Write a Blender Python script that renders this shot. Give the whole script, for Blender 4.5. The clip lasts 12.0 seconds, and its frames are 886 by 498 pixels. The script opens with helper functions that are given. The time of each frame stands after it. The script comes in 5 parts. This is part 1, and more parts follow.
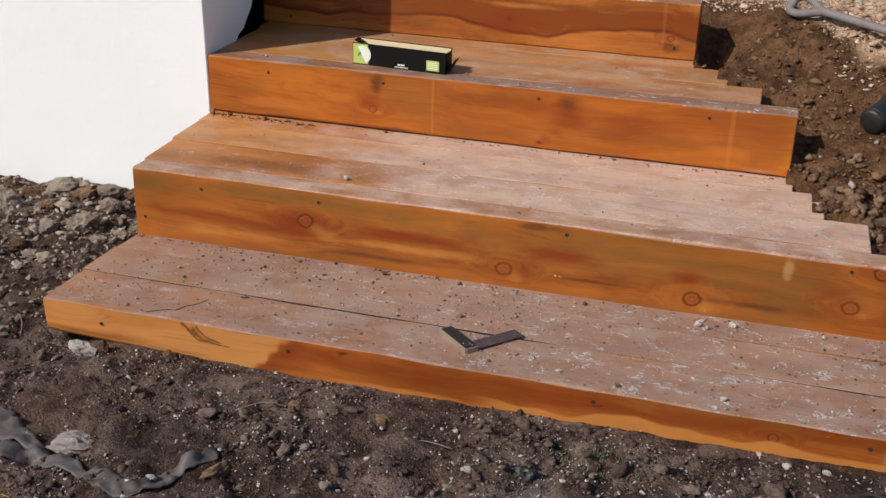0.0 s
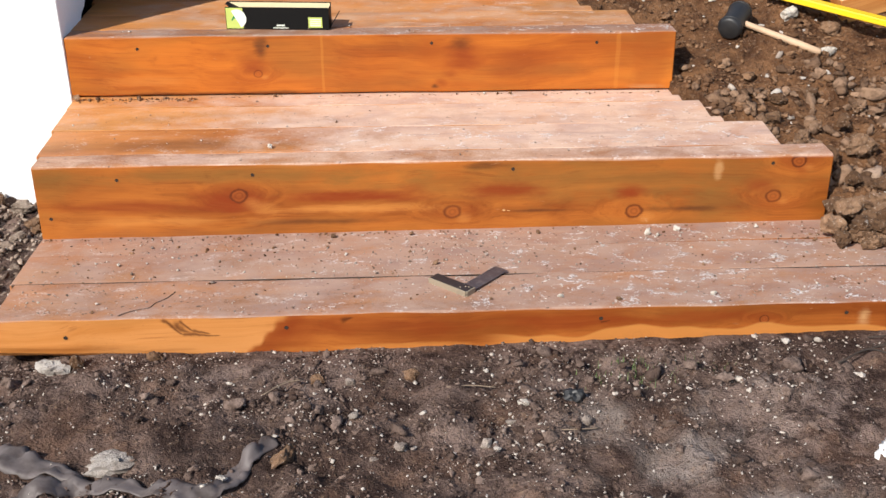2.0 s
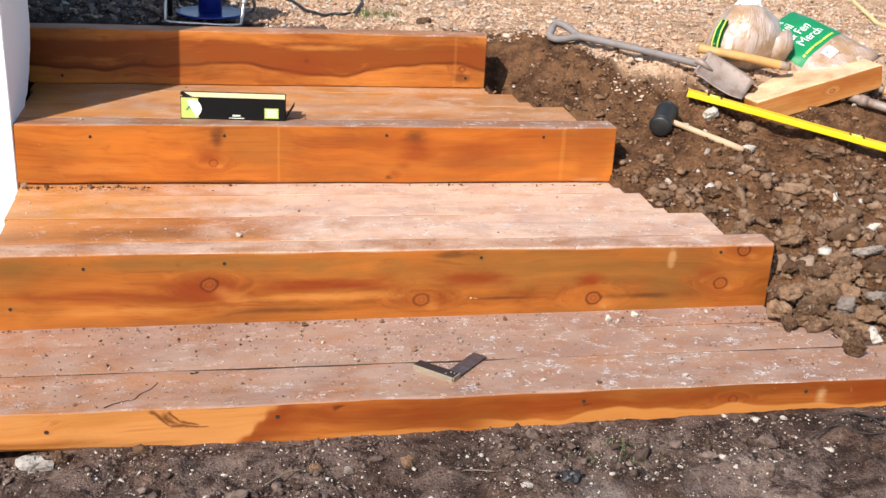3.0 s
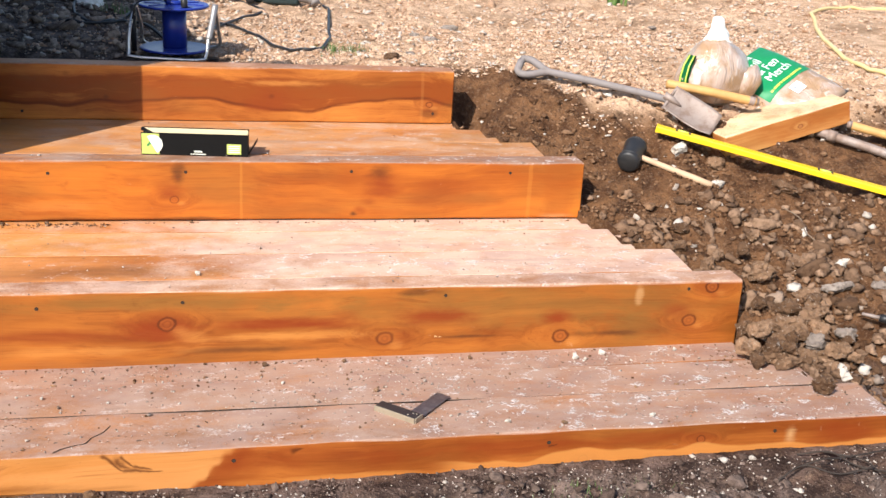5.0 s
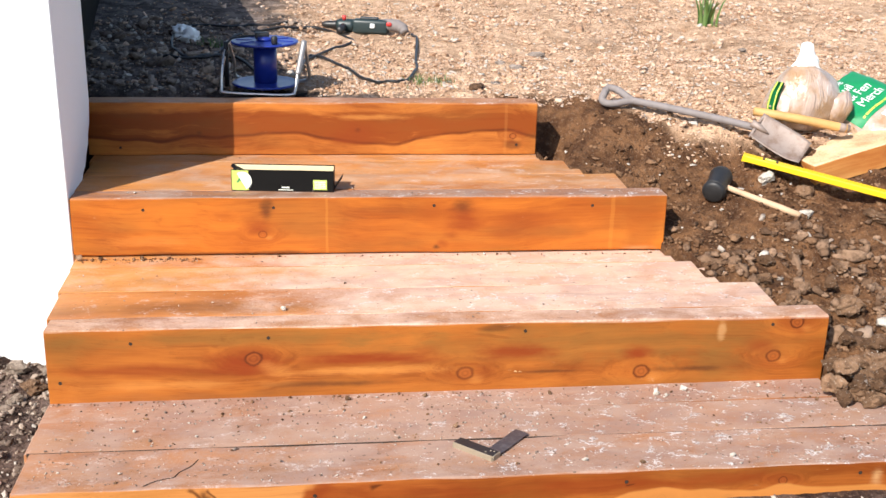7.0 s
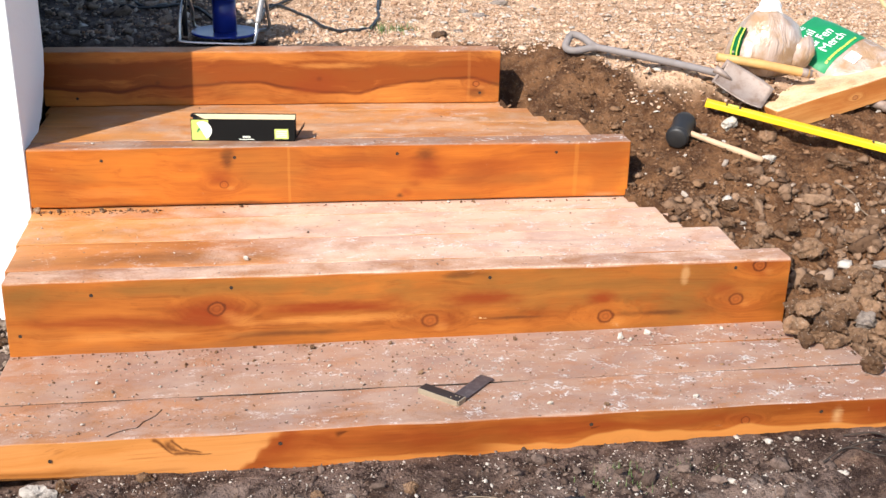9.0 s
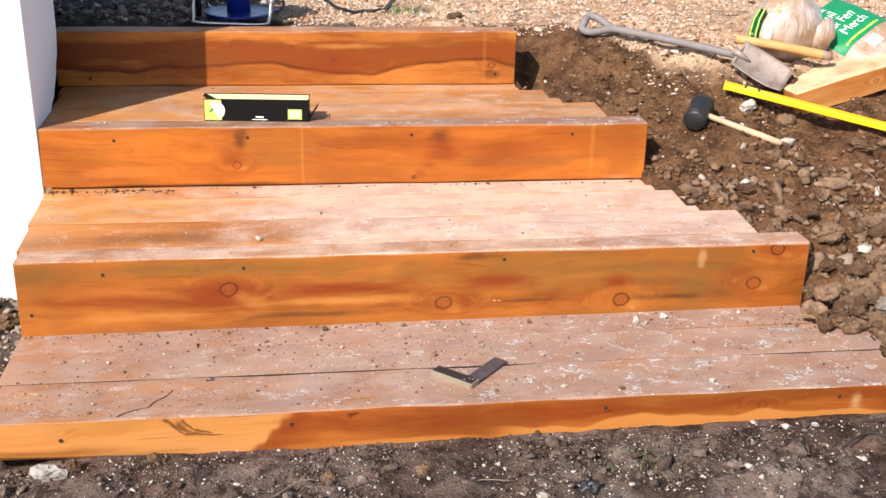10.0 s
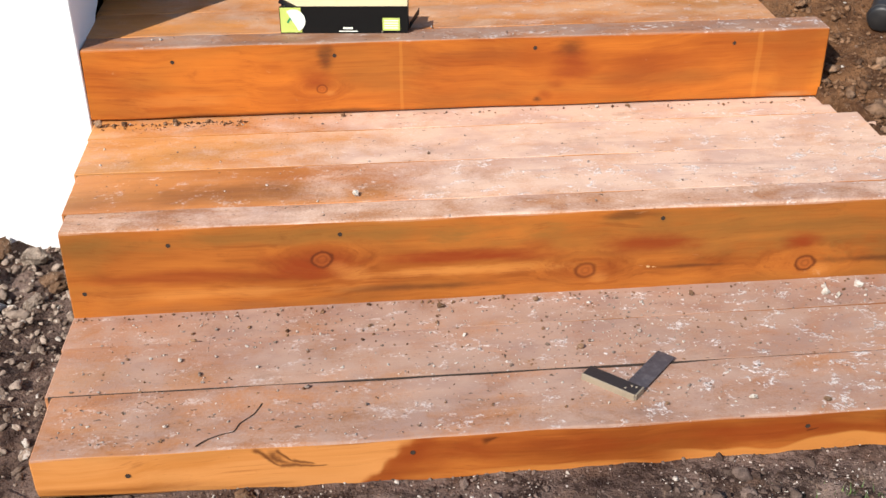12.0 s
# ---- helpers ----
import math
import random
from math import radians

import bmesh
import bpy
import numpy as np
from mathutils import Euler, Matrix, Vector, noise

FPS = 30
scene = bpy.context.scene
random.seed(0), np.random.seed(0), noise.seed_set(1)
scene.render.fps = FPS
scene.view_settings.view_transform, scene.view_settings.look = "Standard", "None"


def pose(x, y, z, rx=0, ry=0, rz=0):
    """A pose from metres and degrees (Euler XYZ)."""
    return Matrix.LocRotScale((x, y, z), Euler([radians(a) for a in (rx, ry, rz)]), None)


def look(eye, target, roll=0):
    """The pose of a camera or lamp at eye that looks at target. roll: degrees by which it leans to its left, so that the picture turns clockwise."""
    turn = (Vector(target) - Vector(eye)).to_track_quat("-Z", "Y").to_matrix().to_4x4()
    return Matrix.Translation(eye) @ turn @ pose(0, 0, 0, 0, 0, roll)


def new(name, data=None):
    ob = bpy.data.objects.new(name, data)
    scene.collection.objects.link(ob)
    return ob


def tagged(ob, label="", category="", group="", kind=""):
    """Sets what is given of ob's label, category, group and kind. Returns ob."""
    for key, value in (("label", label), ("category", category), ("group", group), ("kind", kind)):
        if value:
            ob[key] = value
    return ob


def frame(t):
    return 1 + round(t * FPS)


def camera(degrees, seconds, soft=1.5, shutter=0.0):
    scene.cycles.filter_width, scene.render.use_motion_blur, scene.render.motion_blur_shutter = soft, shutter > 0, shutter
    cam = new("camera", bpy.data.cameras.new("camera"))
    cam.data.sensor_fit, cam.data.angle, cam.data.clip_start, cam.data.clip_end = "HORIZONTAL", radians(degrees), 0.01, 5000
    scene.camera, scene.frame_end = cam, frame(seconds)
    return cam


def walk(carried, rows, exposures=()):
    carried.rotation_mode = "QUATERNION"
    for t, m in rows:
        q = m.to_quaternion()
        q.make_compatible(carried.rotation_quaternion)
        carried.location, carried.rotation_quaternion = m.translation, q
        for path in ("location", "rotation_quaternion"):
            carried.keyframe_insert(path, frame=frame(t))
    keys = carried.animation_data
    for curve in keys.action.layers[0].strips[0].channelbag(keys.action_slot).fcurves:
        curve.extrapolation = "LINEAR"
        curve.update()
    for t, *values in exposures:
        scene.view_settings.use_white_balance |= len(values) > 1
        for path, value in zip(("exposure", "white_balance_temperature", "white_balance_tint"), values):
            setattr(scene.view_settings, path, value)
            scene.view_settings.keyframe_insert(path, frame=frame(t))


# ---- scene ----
cam = camera(44.0, 12.0)
PATH = [
    (0, (0.209, 0.223, 1.57), (-0.303, 1.962, 0.724), 1.2),
    (0.5, (-0.12, 0.366, 1.543), (-0.614, 2.096, 0.669), 0.2),
    (1, (-0.389, 0.369, 1.566), (-0.517, 2.164, 0.693), 1.3),
    (1.5, (-0.495, 0.219, 1.544), (-0.507, 1.989, 0.612), -0.2),
    (2, (-0.587, 0.093, 1.555), (-0.525, 1.871, 0.64), -0.1),
    (2.5, (-0.762, 0.046, 1.577), (-0.587, 1.867, 0.77), 1.0),
    (3, (-0.987, 0.071, 1.562), (-0.633, 1.889, 0.806), 3.4),
    (3.2, (-0.979, 0.064, 1.571), (-0.599, 1.88, 0.823), 3.6),
    (4.8, (-0.944, 0.099, 1.563), (-0.519, 1.928, 0.873), 3.9),
    (5, (-0.929, 0.117, 1.552), (-0.538, 1.951, 0.857), 3.6),
    (5.5, (-0.902, 0.113, 1.584), (-0.633, 1.951, 0.841), 2.1),
    (6, (-0.891, 0.108, 1.604), (-0.674, 1.94, 0.832), 1.6),
    (6.5, (-0.881, 0.106, 1.629), (-0.67, 1.955, 0.896), 1.7),
    (6.7, (-0.886, 0.103, 1.644), (-0.672, 1.964, 0.941), 1.7),
    (8.3, (-0.812, 0.085, 1.594), (-0.59, 1.958, 0.928), 0.9),
    (8.5, (-0.82, 0.095, 1.583), (-0.587, 1.957, 0.891), 1.0),
    (9, (-0.867, 0.101, 1.608), (-0.595, 1.932, 0.852), 1.6),
    (9.5, (-0.867, 0.097, 1.602), (-0.597, 1.928, 0.844), 1.7),
    (10, (-0.861, 0.124, 1.579), (-0.616, 1.95, 0.801), 1.6),
    (10.5, (-0.843, 0.222, 1.497), (-0.664, 2.045, 0.694), 0.6),
    (11, (-0.897, 0.404, 1.488), (-0.778, 2.186, 0.589), -0.2),
    (11.5, (-0.936, 0.63, 1.551), (-0.842, 2.378, 0.584), -0.8),
    (12, (-0.987, 0.871, 1.576), (-0.849, 2.574, 0.537), -0.1),
]
EXPOSURES = [(0.0, -0.32), (0.9, -0.32), (1.5, 0.18), (3.0, 0.5), (5.0, 0.7), (9.0, 0.7), (10.5, 0.58), (12.0, 0.46)]
walk(cam, [(t, look(eye, target, roll)) for t, eye, target, roll in PATH], EXPOSURES)

# world, sun
SUN_WAY = Vector((0.51, 0.57, -0.645))
world = bpy.data.worlds.new("sky")
scene.world = world
world.use_nodes = True
sky = world.node_tree.nodes.new("ShaderNodeTexSky")
sky.sky_type, sky.sun_disc = "NISHITA", False
sky.sun_elevation, sky.sun_rotation = radians(40), radians(222)
back = world.node_tree.nodes["Background"]
world.node_tree.links.new(sky.outputs[0], back.inputs[0])
back.inputs[1].default_value = 0.118
sun = new("sun", bpy.data.lights.new("sun", "SUN"))
sun.data.energy, sun.data.angle, sun.data.color = 4.9, radians(0.5), (1.0, 0.945, 0.87)
sun.rotation_euler = SUN_WAY.to_track_quat("-Z", "Y").to_euler()


# ---- node arithmetic ----
class Ex:
    """A value in a node tree; + - * / build math nodes."""

    def __init__(self, tree, sock):
        self.tree, self.sock = tree, sock

    def op(self, kind, *others, clamp=False):
        n = self.tree.nodes.new("ShaderNodeMath")
        n.operation, n.use_clamp = kind, clamp
        for i, o in enumerate((self, *others)):
            put(self.tree, o, n.inputs[i])
        return Ex(self.tree, n.outputs[0])

    def __add__(self, o): return self.op("ADD", o)
    def __radd__(self, o): return self.op("ADD", o)
    def __sub__(self, o): return self.op("SUBTRACT", o)
    def __mul__(self, o): return self.op("MULTIPLY", o)
    def __rmul__(self, o): return self.op("MULTIPLY", o)
    def __truediv__(self, o): return self.op("DIVIDE", o)

    def step(self, a, b, lo=0.0, hi=1.0):
        """Smooth step from lo at a to hi at b."""
        n = self.tree.nodes.new("ShaderNodeMapRange")
        n.interpolation_type = "SMOOTHSTEP"
        if a > b:
            a, b, lo, hi = b, a, hi, lo
        put(self.tree, self, n.inputs[0])
        for i, v in enumerate((a, b, lo, hi)):
            n.inputs[i + 1].default_value = v
        return Ex(self.tree, n.outputs[0])


def put(tree, value, socket):
    if isinstance(value, Ex):
        tree.links.new(value.sock, socket)
    elif isinstance(value, (tuple, list)) and socket.type == "RGBA":
        socket.default_value = (*value[:3], 1)
    else:
        socket.default_value = value


class Mat:
    """A procedural material: coordinates, noise, colour mixing and a Principled surface."""

    def __init__(self, name, space="Object"):
        self.mat = bpy.data.materials.new(name)
        self.mat.use_nodes = True
        self.tree = self.mat.node_tree
        self.bsdf = self.tree.nodes["Principled BSDF"]
        co = self.tree.nodes.new("ShaderNodeTexCoord")
        self.geo = self.tree.nodes.new("ShaderNodeNewGeometry")
        self.p = Ex(self.tree, co.outputs["Object"] if space == "Object" else self.geo.outputs["Position"])
        sep = self.tree.nodes.new("ShaderNodeSeparateXYZ")
        put(self.tree, self.p, sep.inputs[0])
        self.x, self.y, self.z = (Ex(self.tree, o) for o in sep.outputs)
        up = self.tree.nodes.new("ShaderNodeSeparateXYZ")
        self.tree.links.new(self.geo.outputs["Normal"], up.inputs[0])
        self.up = Ex(self.tree, up.outputs[2])
        info = self.tree.nodes.new("ShaderNodeObjectInfo")
        self.rand = Ex(self.tree, info.outputs["Random"])
        self.isle = Ex(self.tree, self.geo.outputs["Random Per Island"])

    def vec(self, x, y, z):
        n = self.tree.nodes.new("ShaderNodeCombineXYZ")
        for i, v in enumerate((x, y, z)):
            put(self.tree, v, n.inputs[i])
        return Ex(self.tree, n.outputs[0])

    def noise(self, scale, detail=3.0, rough=0.55, at=None, warp=0.0):
        n = self.tree.nodes.new("ShaderNodeTexNoise")
        put(self.tree, at or self.p, n.inputs["Vector"])
        n.inputs["Scale"].default_value, n.inputs["Detail"].default_value = scale, detail
        n.inputs["Roughness"].default_value, n.inputs["Distortion"].default_value = rough, warp
        return Ex(self.tree, n.outputs[0])

    def cells(self, scale, at=None):
        n = self.tree.nodes.new("ShaderNodeTexVoronoi")
        put(self.tree, at or self.p, n.inputs["Vector"])
        n.inputs["Scale"].default_value = scale
        return Ex(self.tree, n.outputs["Distance"]), Ex(self.tree, n.outputs["Color"])

    def mix(self, fac, a, b):
        n = self.tree.nodes.new("ShaderNodeMix")
        n.data_type = "RGBA"
        put(self.tree, fac, n.inputs[0])
        put(self.tree, a, n.inputs[6])
        put(self.tree, b, n.inputs[7])
        return Ex(self.tree, n.outputs[2])

    def done(self, color, rough=0.7, metal=0.0, height=None, depth=0.01, **more):
        put(self.tree, color, self.bsdf.inputs["Base Color"])
        put(self.tree, rough, self.bsdf.inputs["Roughness"])
        put(self.tree, metal, self.bsdf.inputs["Metallic"])
        for k, v in more.items():
            put(self.tree, v, self.bsdf.inputs[k.replace("_", " ")])
        if height is not None:
            b = self.tree.nodes.new("ShaderNodeBump")
            b.inputs["Strength"].default_value, b.inputs["Distance"].default_value = 1.0, depth
            put(self.tree, height, b.inputs["Height"])
            self.tree.links.new(b.outputs[0], self.bsdf.inputs["Normal"])
        return self.mat


# ---- materials ----
RED, OLIVE, PALE = (0.205, 0.032, 0.004), (0.175, 0.085, 0.018), (0.54, 0.215, 0.048)
SMUDGE, CREAM, BROWN_BARE = (0.075, 0.022, 0.006), (0.58, 0.34, 0.15), (0.20, 0.072, 0.022)


def wood(name, light, dark, knots=(), band=None, dust=0.5, seed=0.0, dust_colour=(0.56, 0.44, 0.38), flat=False, cut=None, bars=(), gashes=(), sap=None,
         patches=(), tops=(), fade=(0.0, 0.3, 0.6), streaks=0.0, splats=1.0):
    """Softwood timber. knots: x, across, radius in metres; band: middle, half width, waviness and strength of the heartwood;
    flat: the grain's second axis is y (a board lying down) instead of z; cut: x before which the sawn face is pale sapwood;
    bars: x, half width, strength of stains that cross the face (below zero: pale); gashes: from x, across to x, across, half width;
    sap: x from which a pale strip of sapwood runs along the lower edge, and its height;
    patches: x, across, half length, half height, strength, colour of figure on the sawn face; tops: the same on the upper face;
    fade: the dust grows from x, to x, from this share; streaks: grey rubbed streaks in the dust; splats: splashes of mortar."""
    m = Mat(name)
    x, v = m.x, (m.y if flat else m.z)
    lying = m.up.step(0.15, 0.60)
    face = lying * -1.0 + 1.0
    sx = x + m.rand * 37.0 + seed if flat else x + seed
    # rings round the knots push the grain aside
    halo = ring = core = None
    wob0 = m.noise(26.0, 3, 0.55) - 0.5
    for kx, kv, r in knots:
        dx, dv = x - kx, v - kv
        wob = wob0 * (r * 0.8)
        d = (dx * dx * 0.70 + dv * dv).op("SQRT") + wob
        far = (dx * dx * 0.14 + dv * dv * 0.75).op("SQRT") + wob
        g, c = (far / (r * 2.7)).step(1.0, 0.1), (d / r).step(1.1, 0.6)
        o = ((d / r - 0.85).op("ABSOLUTE")).step(0.30, 0.0).op("MAXIMUM", ((d / r - 0.35).op("ABSOLUTE")).step(0.22, 0.0) * 0.4)
        halo = g if halo is None else halo.op("MAXIMUM", g)
        ring = o if ring is None else ring.op("MAXIMUM", o)
        core = c if core is None else core.op("MAXIMUM", c)
    bend = m.noise(1.0, 2, 0.5, m.vec(sx * 1.5, m.y * 2.5, m.z * 2.5)) * 3.0
    if halo is not None:
        bend = bend + halo * 1.5
    if band:
        edge = m.noise(1.0, 2, 0.45, m.vec(sx * 2.3, 0.0, 3.0)) - 0.5
        bend = bend + edge * (band[2] * 22.0)
    streak = m.noise(1.0, 5, 0.62, m.vec(sx * 0.9, m.y * 24.0 + bend, m.z * 24.0 + bend))
    fine = m.noise(1.0, 3, 0.65, m.vec(sx * 5.0, m.y * 190.0 + bend * 6.0, m.z * 190.0 + bend * 6.0))
    broad = m.noise(1.0, 3, 0.5, m.vec(sx * 1.5, m.y * 7.0 + bend * 0.4, m.z * 7.0 + bend * 0.4))
    cloudy = m.noise(1.0, 3, 0.55, m.vec(sx * 4.0, m.y * 9.0, m.z * 9.0 + 11.0))
    tone = streak * 0.50 + broad * 0.75 + fine * 0.22 + cloudy * 0.35 - 0.91
    if band:
        mid, half, wave, strength = band
        soft = 1.6 if strength > 0.5 else 5.0
        low = (v + edge * wave - (mid - half)).step(-0.004 * soft, 0.008 * soft)
        edge2 = m.noise(1.0, 1, 0.4, m.vec(sx * 1.3, 0.0, 9.0)) - 0.5
        high = (v + edge2 * wave * 0.8 - (mid + half)).step(0.022 * soft ** 0.5, -0.016 * soft ** 0.5)
        tone = tone + low * high * (streak * 2.2 - 0.42) * face * strength * 1.15
    fac = tone.step(-0.27, 0.33)
    colour = m.mix(fac, light, dark)
    if band and band[3] > 0.5:
        rim = ((v + edge * wave - (mid - half) - 0.007).op("ABSOLUTE")).step(0.010, 0.0) * high * face
        colour = m.mix(rim * streak.step(0.30, 0.55) * 0.80, colour, (dark[0] * 0.42, dark[1] * 0.34, dark[2] * 0.5))
    if cut is not None:
        pale = (x + (v - 0.06) * -0.9 + (m.noise(7.0, 3) - 0.5) * 0.16 - cut).step(0.012, -0.012) * face
        rimmed = ((x + (v - 0.06) * -0.9 + (m.noise(7.0, 3) - 0.5) * 0.16 - cut - 0.03).op("ABSOLUTE")).step(0.05, 0.0) * face
        colour = m.mix(rimmed * 0.55, colour, RED)
        colour = m.mix(pale * 0.88, colour, m.mix(streak.step(0.30, 0.72), (light[0] * 1.35, light[1] * 1.95, light[2] * 3.4), (light[0] * 1.12, light[1] * 1.40, light[2] * 1.7)))
    # green preservative tinge, in long clouds
    tinge = m.noise(1.0, 2, 0.5, m.vec(sx * 1.9, m.y * 7.0, m.z * 9.0 + 4.0)).step(0.46, 0.72) * 0.40
    colour = m.mix(tinge, colour, OLIVE)
    shape = (m.noise(1.0, 4, 0.6, m.vec(sx * 5.0, m.y * 13.0, m.z * 13.0)) - 0.5) * 2.6
    patches = [*patches, *((kx + r * 1.5, kv - r * 0.9, r * 1.3, r * 0.8, 0.5, PALE) for kx, kv, r in knots)]
    for group, where in ((patches, face), (tops, lying)):
        for px, pv, rx, rv, strength, tint in group:
            w = m.y if where is lying else v
            dx, dv = (x - px) / rx, (w - pv) / rv
            d = (dx * dx + dv * dv).op("SQRT") + shape + (fine - 0.5) * 0.8
            colour = m.mix(d.step(1.25, 0.10) * where * (streak.step(0.32, 0.62) * 0.25 + 0.75) * strength, colour, tint)
    if halo is not None:
        colour = m.mix(halo * face * (broad.step(0.38, 0.62) * 0.35 + 0.12), colour, RED)
        colour = m.mix(core * face * 0.55, colour, (light[0] * 0.72, light[1] * 0.58, light[2] * 0.7))
        colour = m.mix(ring * face * (cloudy.step(0.30, 0.60) * 0.3 + 0.62), colour, (dark[0] * 0.42, dark[1] * 0.30, dark[2] * 0.40))
    # long dark grain lines, and very fine ones between them
    lines = m.noise(1.0, 3, 0.6, m.vec(sx * 0.8, m.y * 70.0 + bend * 2.6, m.z * 70.0 + bend * 2.6)).step(0.55, 0.72)
    colour = m.mix(lines * face * 0.42 * cloudy.step(0.35, 0.60), colour, (dark[0] * 0.75, dark[1] * 0.62, dark[2] * 0.7))
    colour = m.mix(fine.step(0.56, 0.76) * face * 0.25, colour, (dark[0] * 0.8, dark[1] * 0.7, dark[2] * 0.7))
    if sap is not None:
        strip = (v * -1.0 + sap[1] + (m.noise(1.0, 2, 0.5, m.vec(sx * 3.1, 0.0, 5.0)) - 0.5) * 0.15).step(-0.004, 0.004) * x.step(sap[0], sap[0] + 0.15) * face
        colour = m.mix(strip * 0.75, colour, (light[0] * 1.25, light[1] * 1.70, light[2] * 2.4))
    for x0, v0, x1, v1, half in gashes:
        long = math.hypot(x1 - x0, v1 - v0)
        ux, uv = (x1 - x0) / long, (v1 - v0) / long
        dx, dv = x - x0, v - v0
        along = dx * ux + dv * uv
        side = dx * -uv + dv * ux + wob0 * half * 3.0
        gash = (side.op("ABSOLUTE") / (along * (-0.75 / long) + 1.1).op("MAXIMUM", 0.2)).step(half * 1.6, 0.0) * along.step(-half, half) * along.step(long + half, long - half) * face
        colour = m.mix(gash * 0.80, colour, (dark[0] * 0.34, dark[1] * 0.30, dark[2] * 0.5))
    for bx, half, strength in bars:
        bar = ((x + (m.noise(24.0, 2) - 0.5) * half * 0.8 - bx).op("ABSOLUTE")).step(half, half * 0.45) * face
        colour = m.mix(bar * abs(strength), colour, dark if strength > 0 else (light[0] * 1.1, light[1] * 1.45, light[2] * 2.2))
    # pale scrapes, handling marks and splashes on the sawn faces
    scrape = m.noise(1.0, 4, 0.7, m.vec(sx * 11.0, m.y * 26.0, m.z * 26.0 + 2.0), 0.8).step(0.68, 0.78) * 0.38
    colour = m.mix(scrape, colour, (0.58, 0.39, 0.23))
    grime = m.noise(1.0, 5, 0.7, m.vec(sx * 9.0, m.y * 14.0, m.z * 14.0 + 6.0)).step(0.60, 0.76) * face * 0.35
    colour = m.mix(grime, colour, (dark[0] * 0.55, dark[1] * 0.5, dark[2] * 0.8))
    # trodden upper faces are dull and brown
    if not flat:
        colour = m.mix(lying * 0.55, colour, m.mix(streak.step(0.35, 0.62), (0.33, 0.165, 0.075), (0.20, 0.090, 0.038)))
    # dust, mud and plaster lying on what faces up
    amount = x.step(fade[0], fade[1], fade[2], 1.0) * dust
    mottle = m.noise(1.0, 6, 0.66, m.vec(sx * 6.5, m.y * 10.0, m.z * 10.0), 0.5)
    specks = m.noise(150.0, 3, 0.7)
    film = (mottle * 0.95 + (specks - 0.5) * 0.45 + (streak - 0.5) * 0.25 + amount * 0.62 - 0.52).step(0.10, 0.62)
    powder = (film * 0.88 * lying).op("MINIMUM", 0.95)
    tint = m.mix(m.noise(1.0, 4, 0.6, m.vec(sx * 5.0, m.y * 9.0, m.z * 9.0 + 3.0)).step(0.40, 0.66), dust_colour, (dust_colour[0] * 0.78, dust_colour[1] * 0.76, dust_colour[2] * 0.80))
    colour = m.mix(powder, colour, tint)
    if streaks:
        rub = m.noise(1.0, 5, 0.68, m.vec(sx * 1.7, m.y * 20.0, m.z * 20.0 + 9.0), 0.4).step(0.52, 0.68) * x.step(0.7, 1.3)
        colour = m.mix(rub * lying * streaks, colour, (dust_colour[0] * 0.52, dust_colour[1] * 0.50, dust_colour[2] * 0.56))
    mud = m.noise(1.0, 6, 0.72, m.vec(sx * 4.4, m.y * 9.5 + 5.0, m.z * 9.5)).step(0.56, 0.74) * lying * 0.42
    colour = m.mix(mud, colour, (0.150, 0.085, 0.052))
    ragged = m.noise(110.0, 4, 0.75).step(0.42, 0.58)
    white = m.noise(1.0, 6, 0.72, m.vec(sx * 15.0, m.y * 22.0, m.z * 22.0 + 7.0), 0.15).step(0.55, 0.64)
    dabs = m.noise(1.0, 3, 0.6, m.vec(sx * 38.0, m.y * 50.0, m.z * 50.0 + 1.0)).step(0.64, 0.72)
    white = white.op("MAXIMUM", dabs) * ragged * lying * dust * (x.step(0.4, 2.0) * 1.25 + 0.35) * splats
    colour = m.mix(white.op("MINIMUM", 0.78), colour, (0.74, 0.69, 0.66))
    dots = m.noise(1.0, 2, 0.6, m.vec(sx * 55.0, m.y * 80.0, m.z * 80.0)).step(0.67, 0.74) * (lying * 0.75 + 0.10)
    colour = m.mix(dots, colour, (0.055, 0.036, 0.026))
    return m.done(colour, film * lying * 0.25 + 0.50 + (specks - 0.5) * 0.2, 0.0, streak * 0.5 + fine * 0.3 + film * lying * 0.6 + white * 0.8, 0.0016, Specular_IOR_Level=0.30)


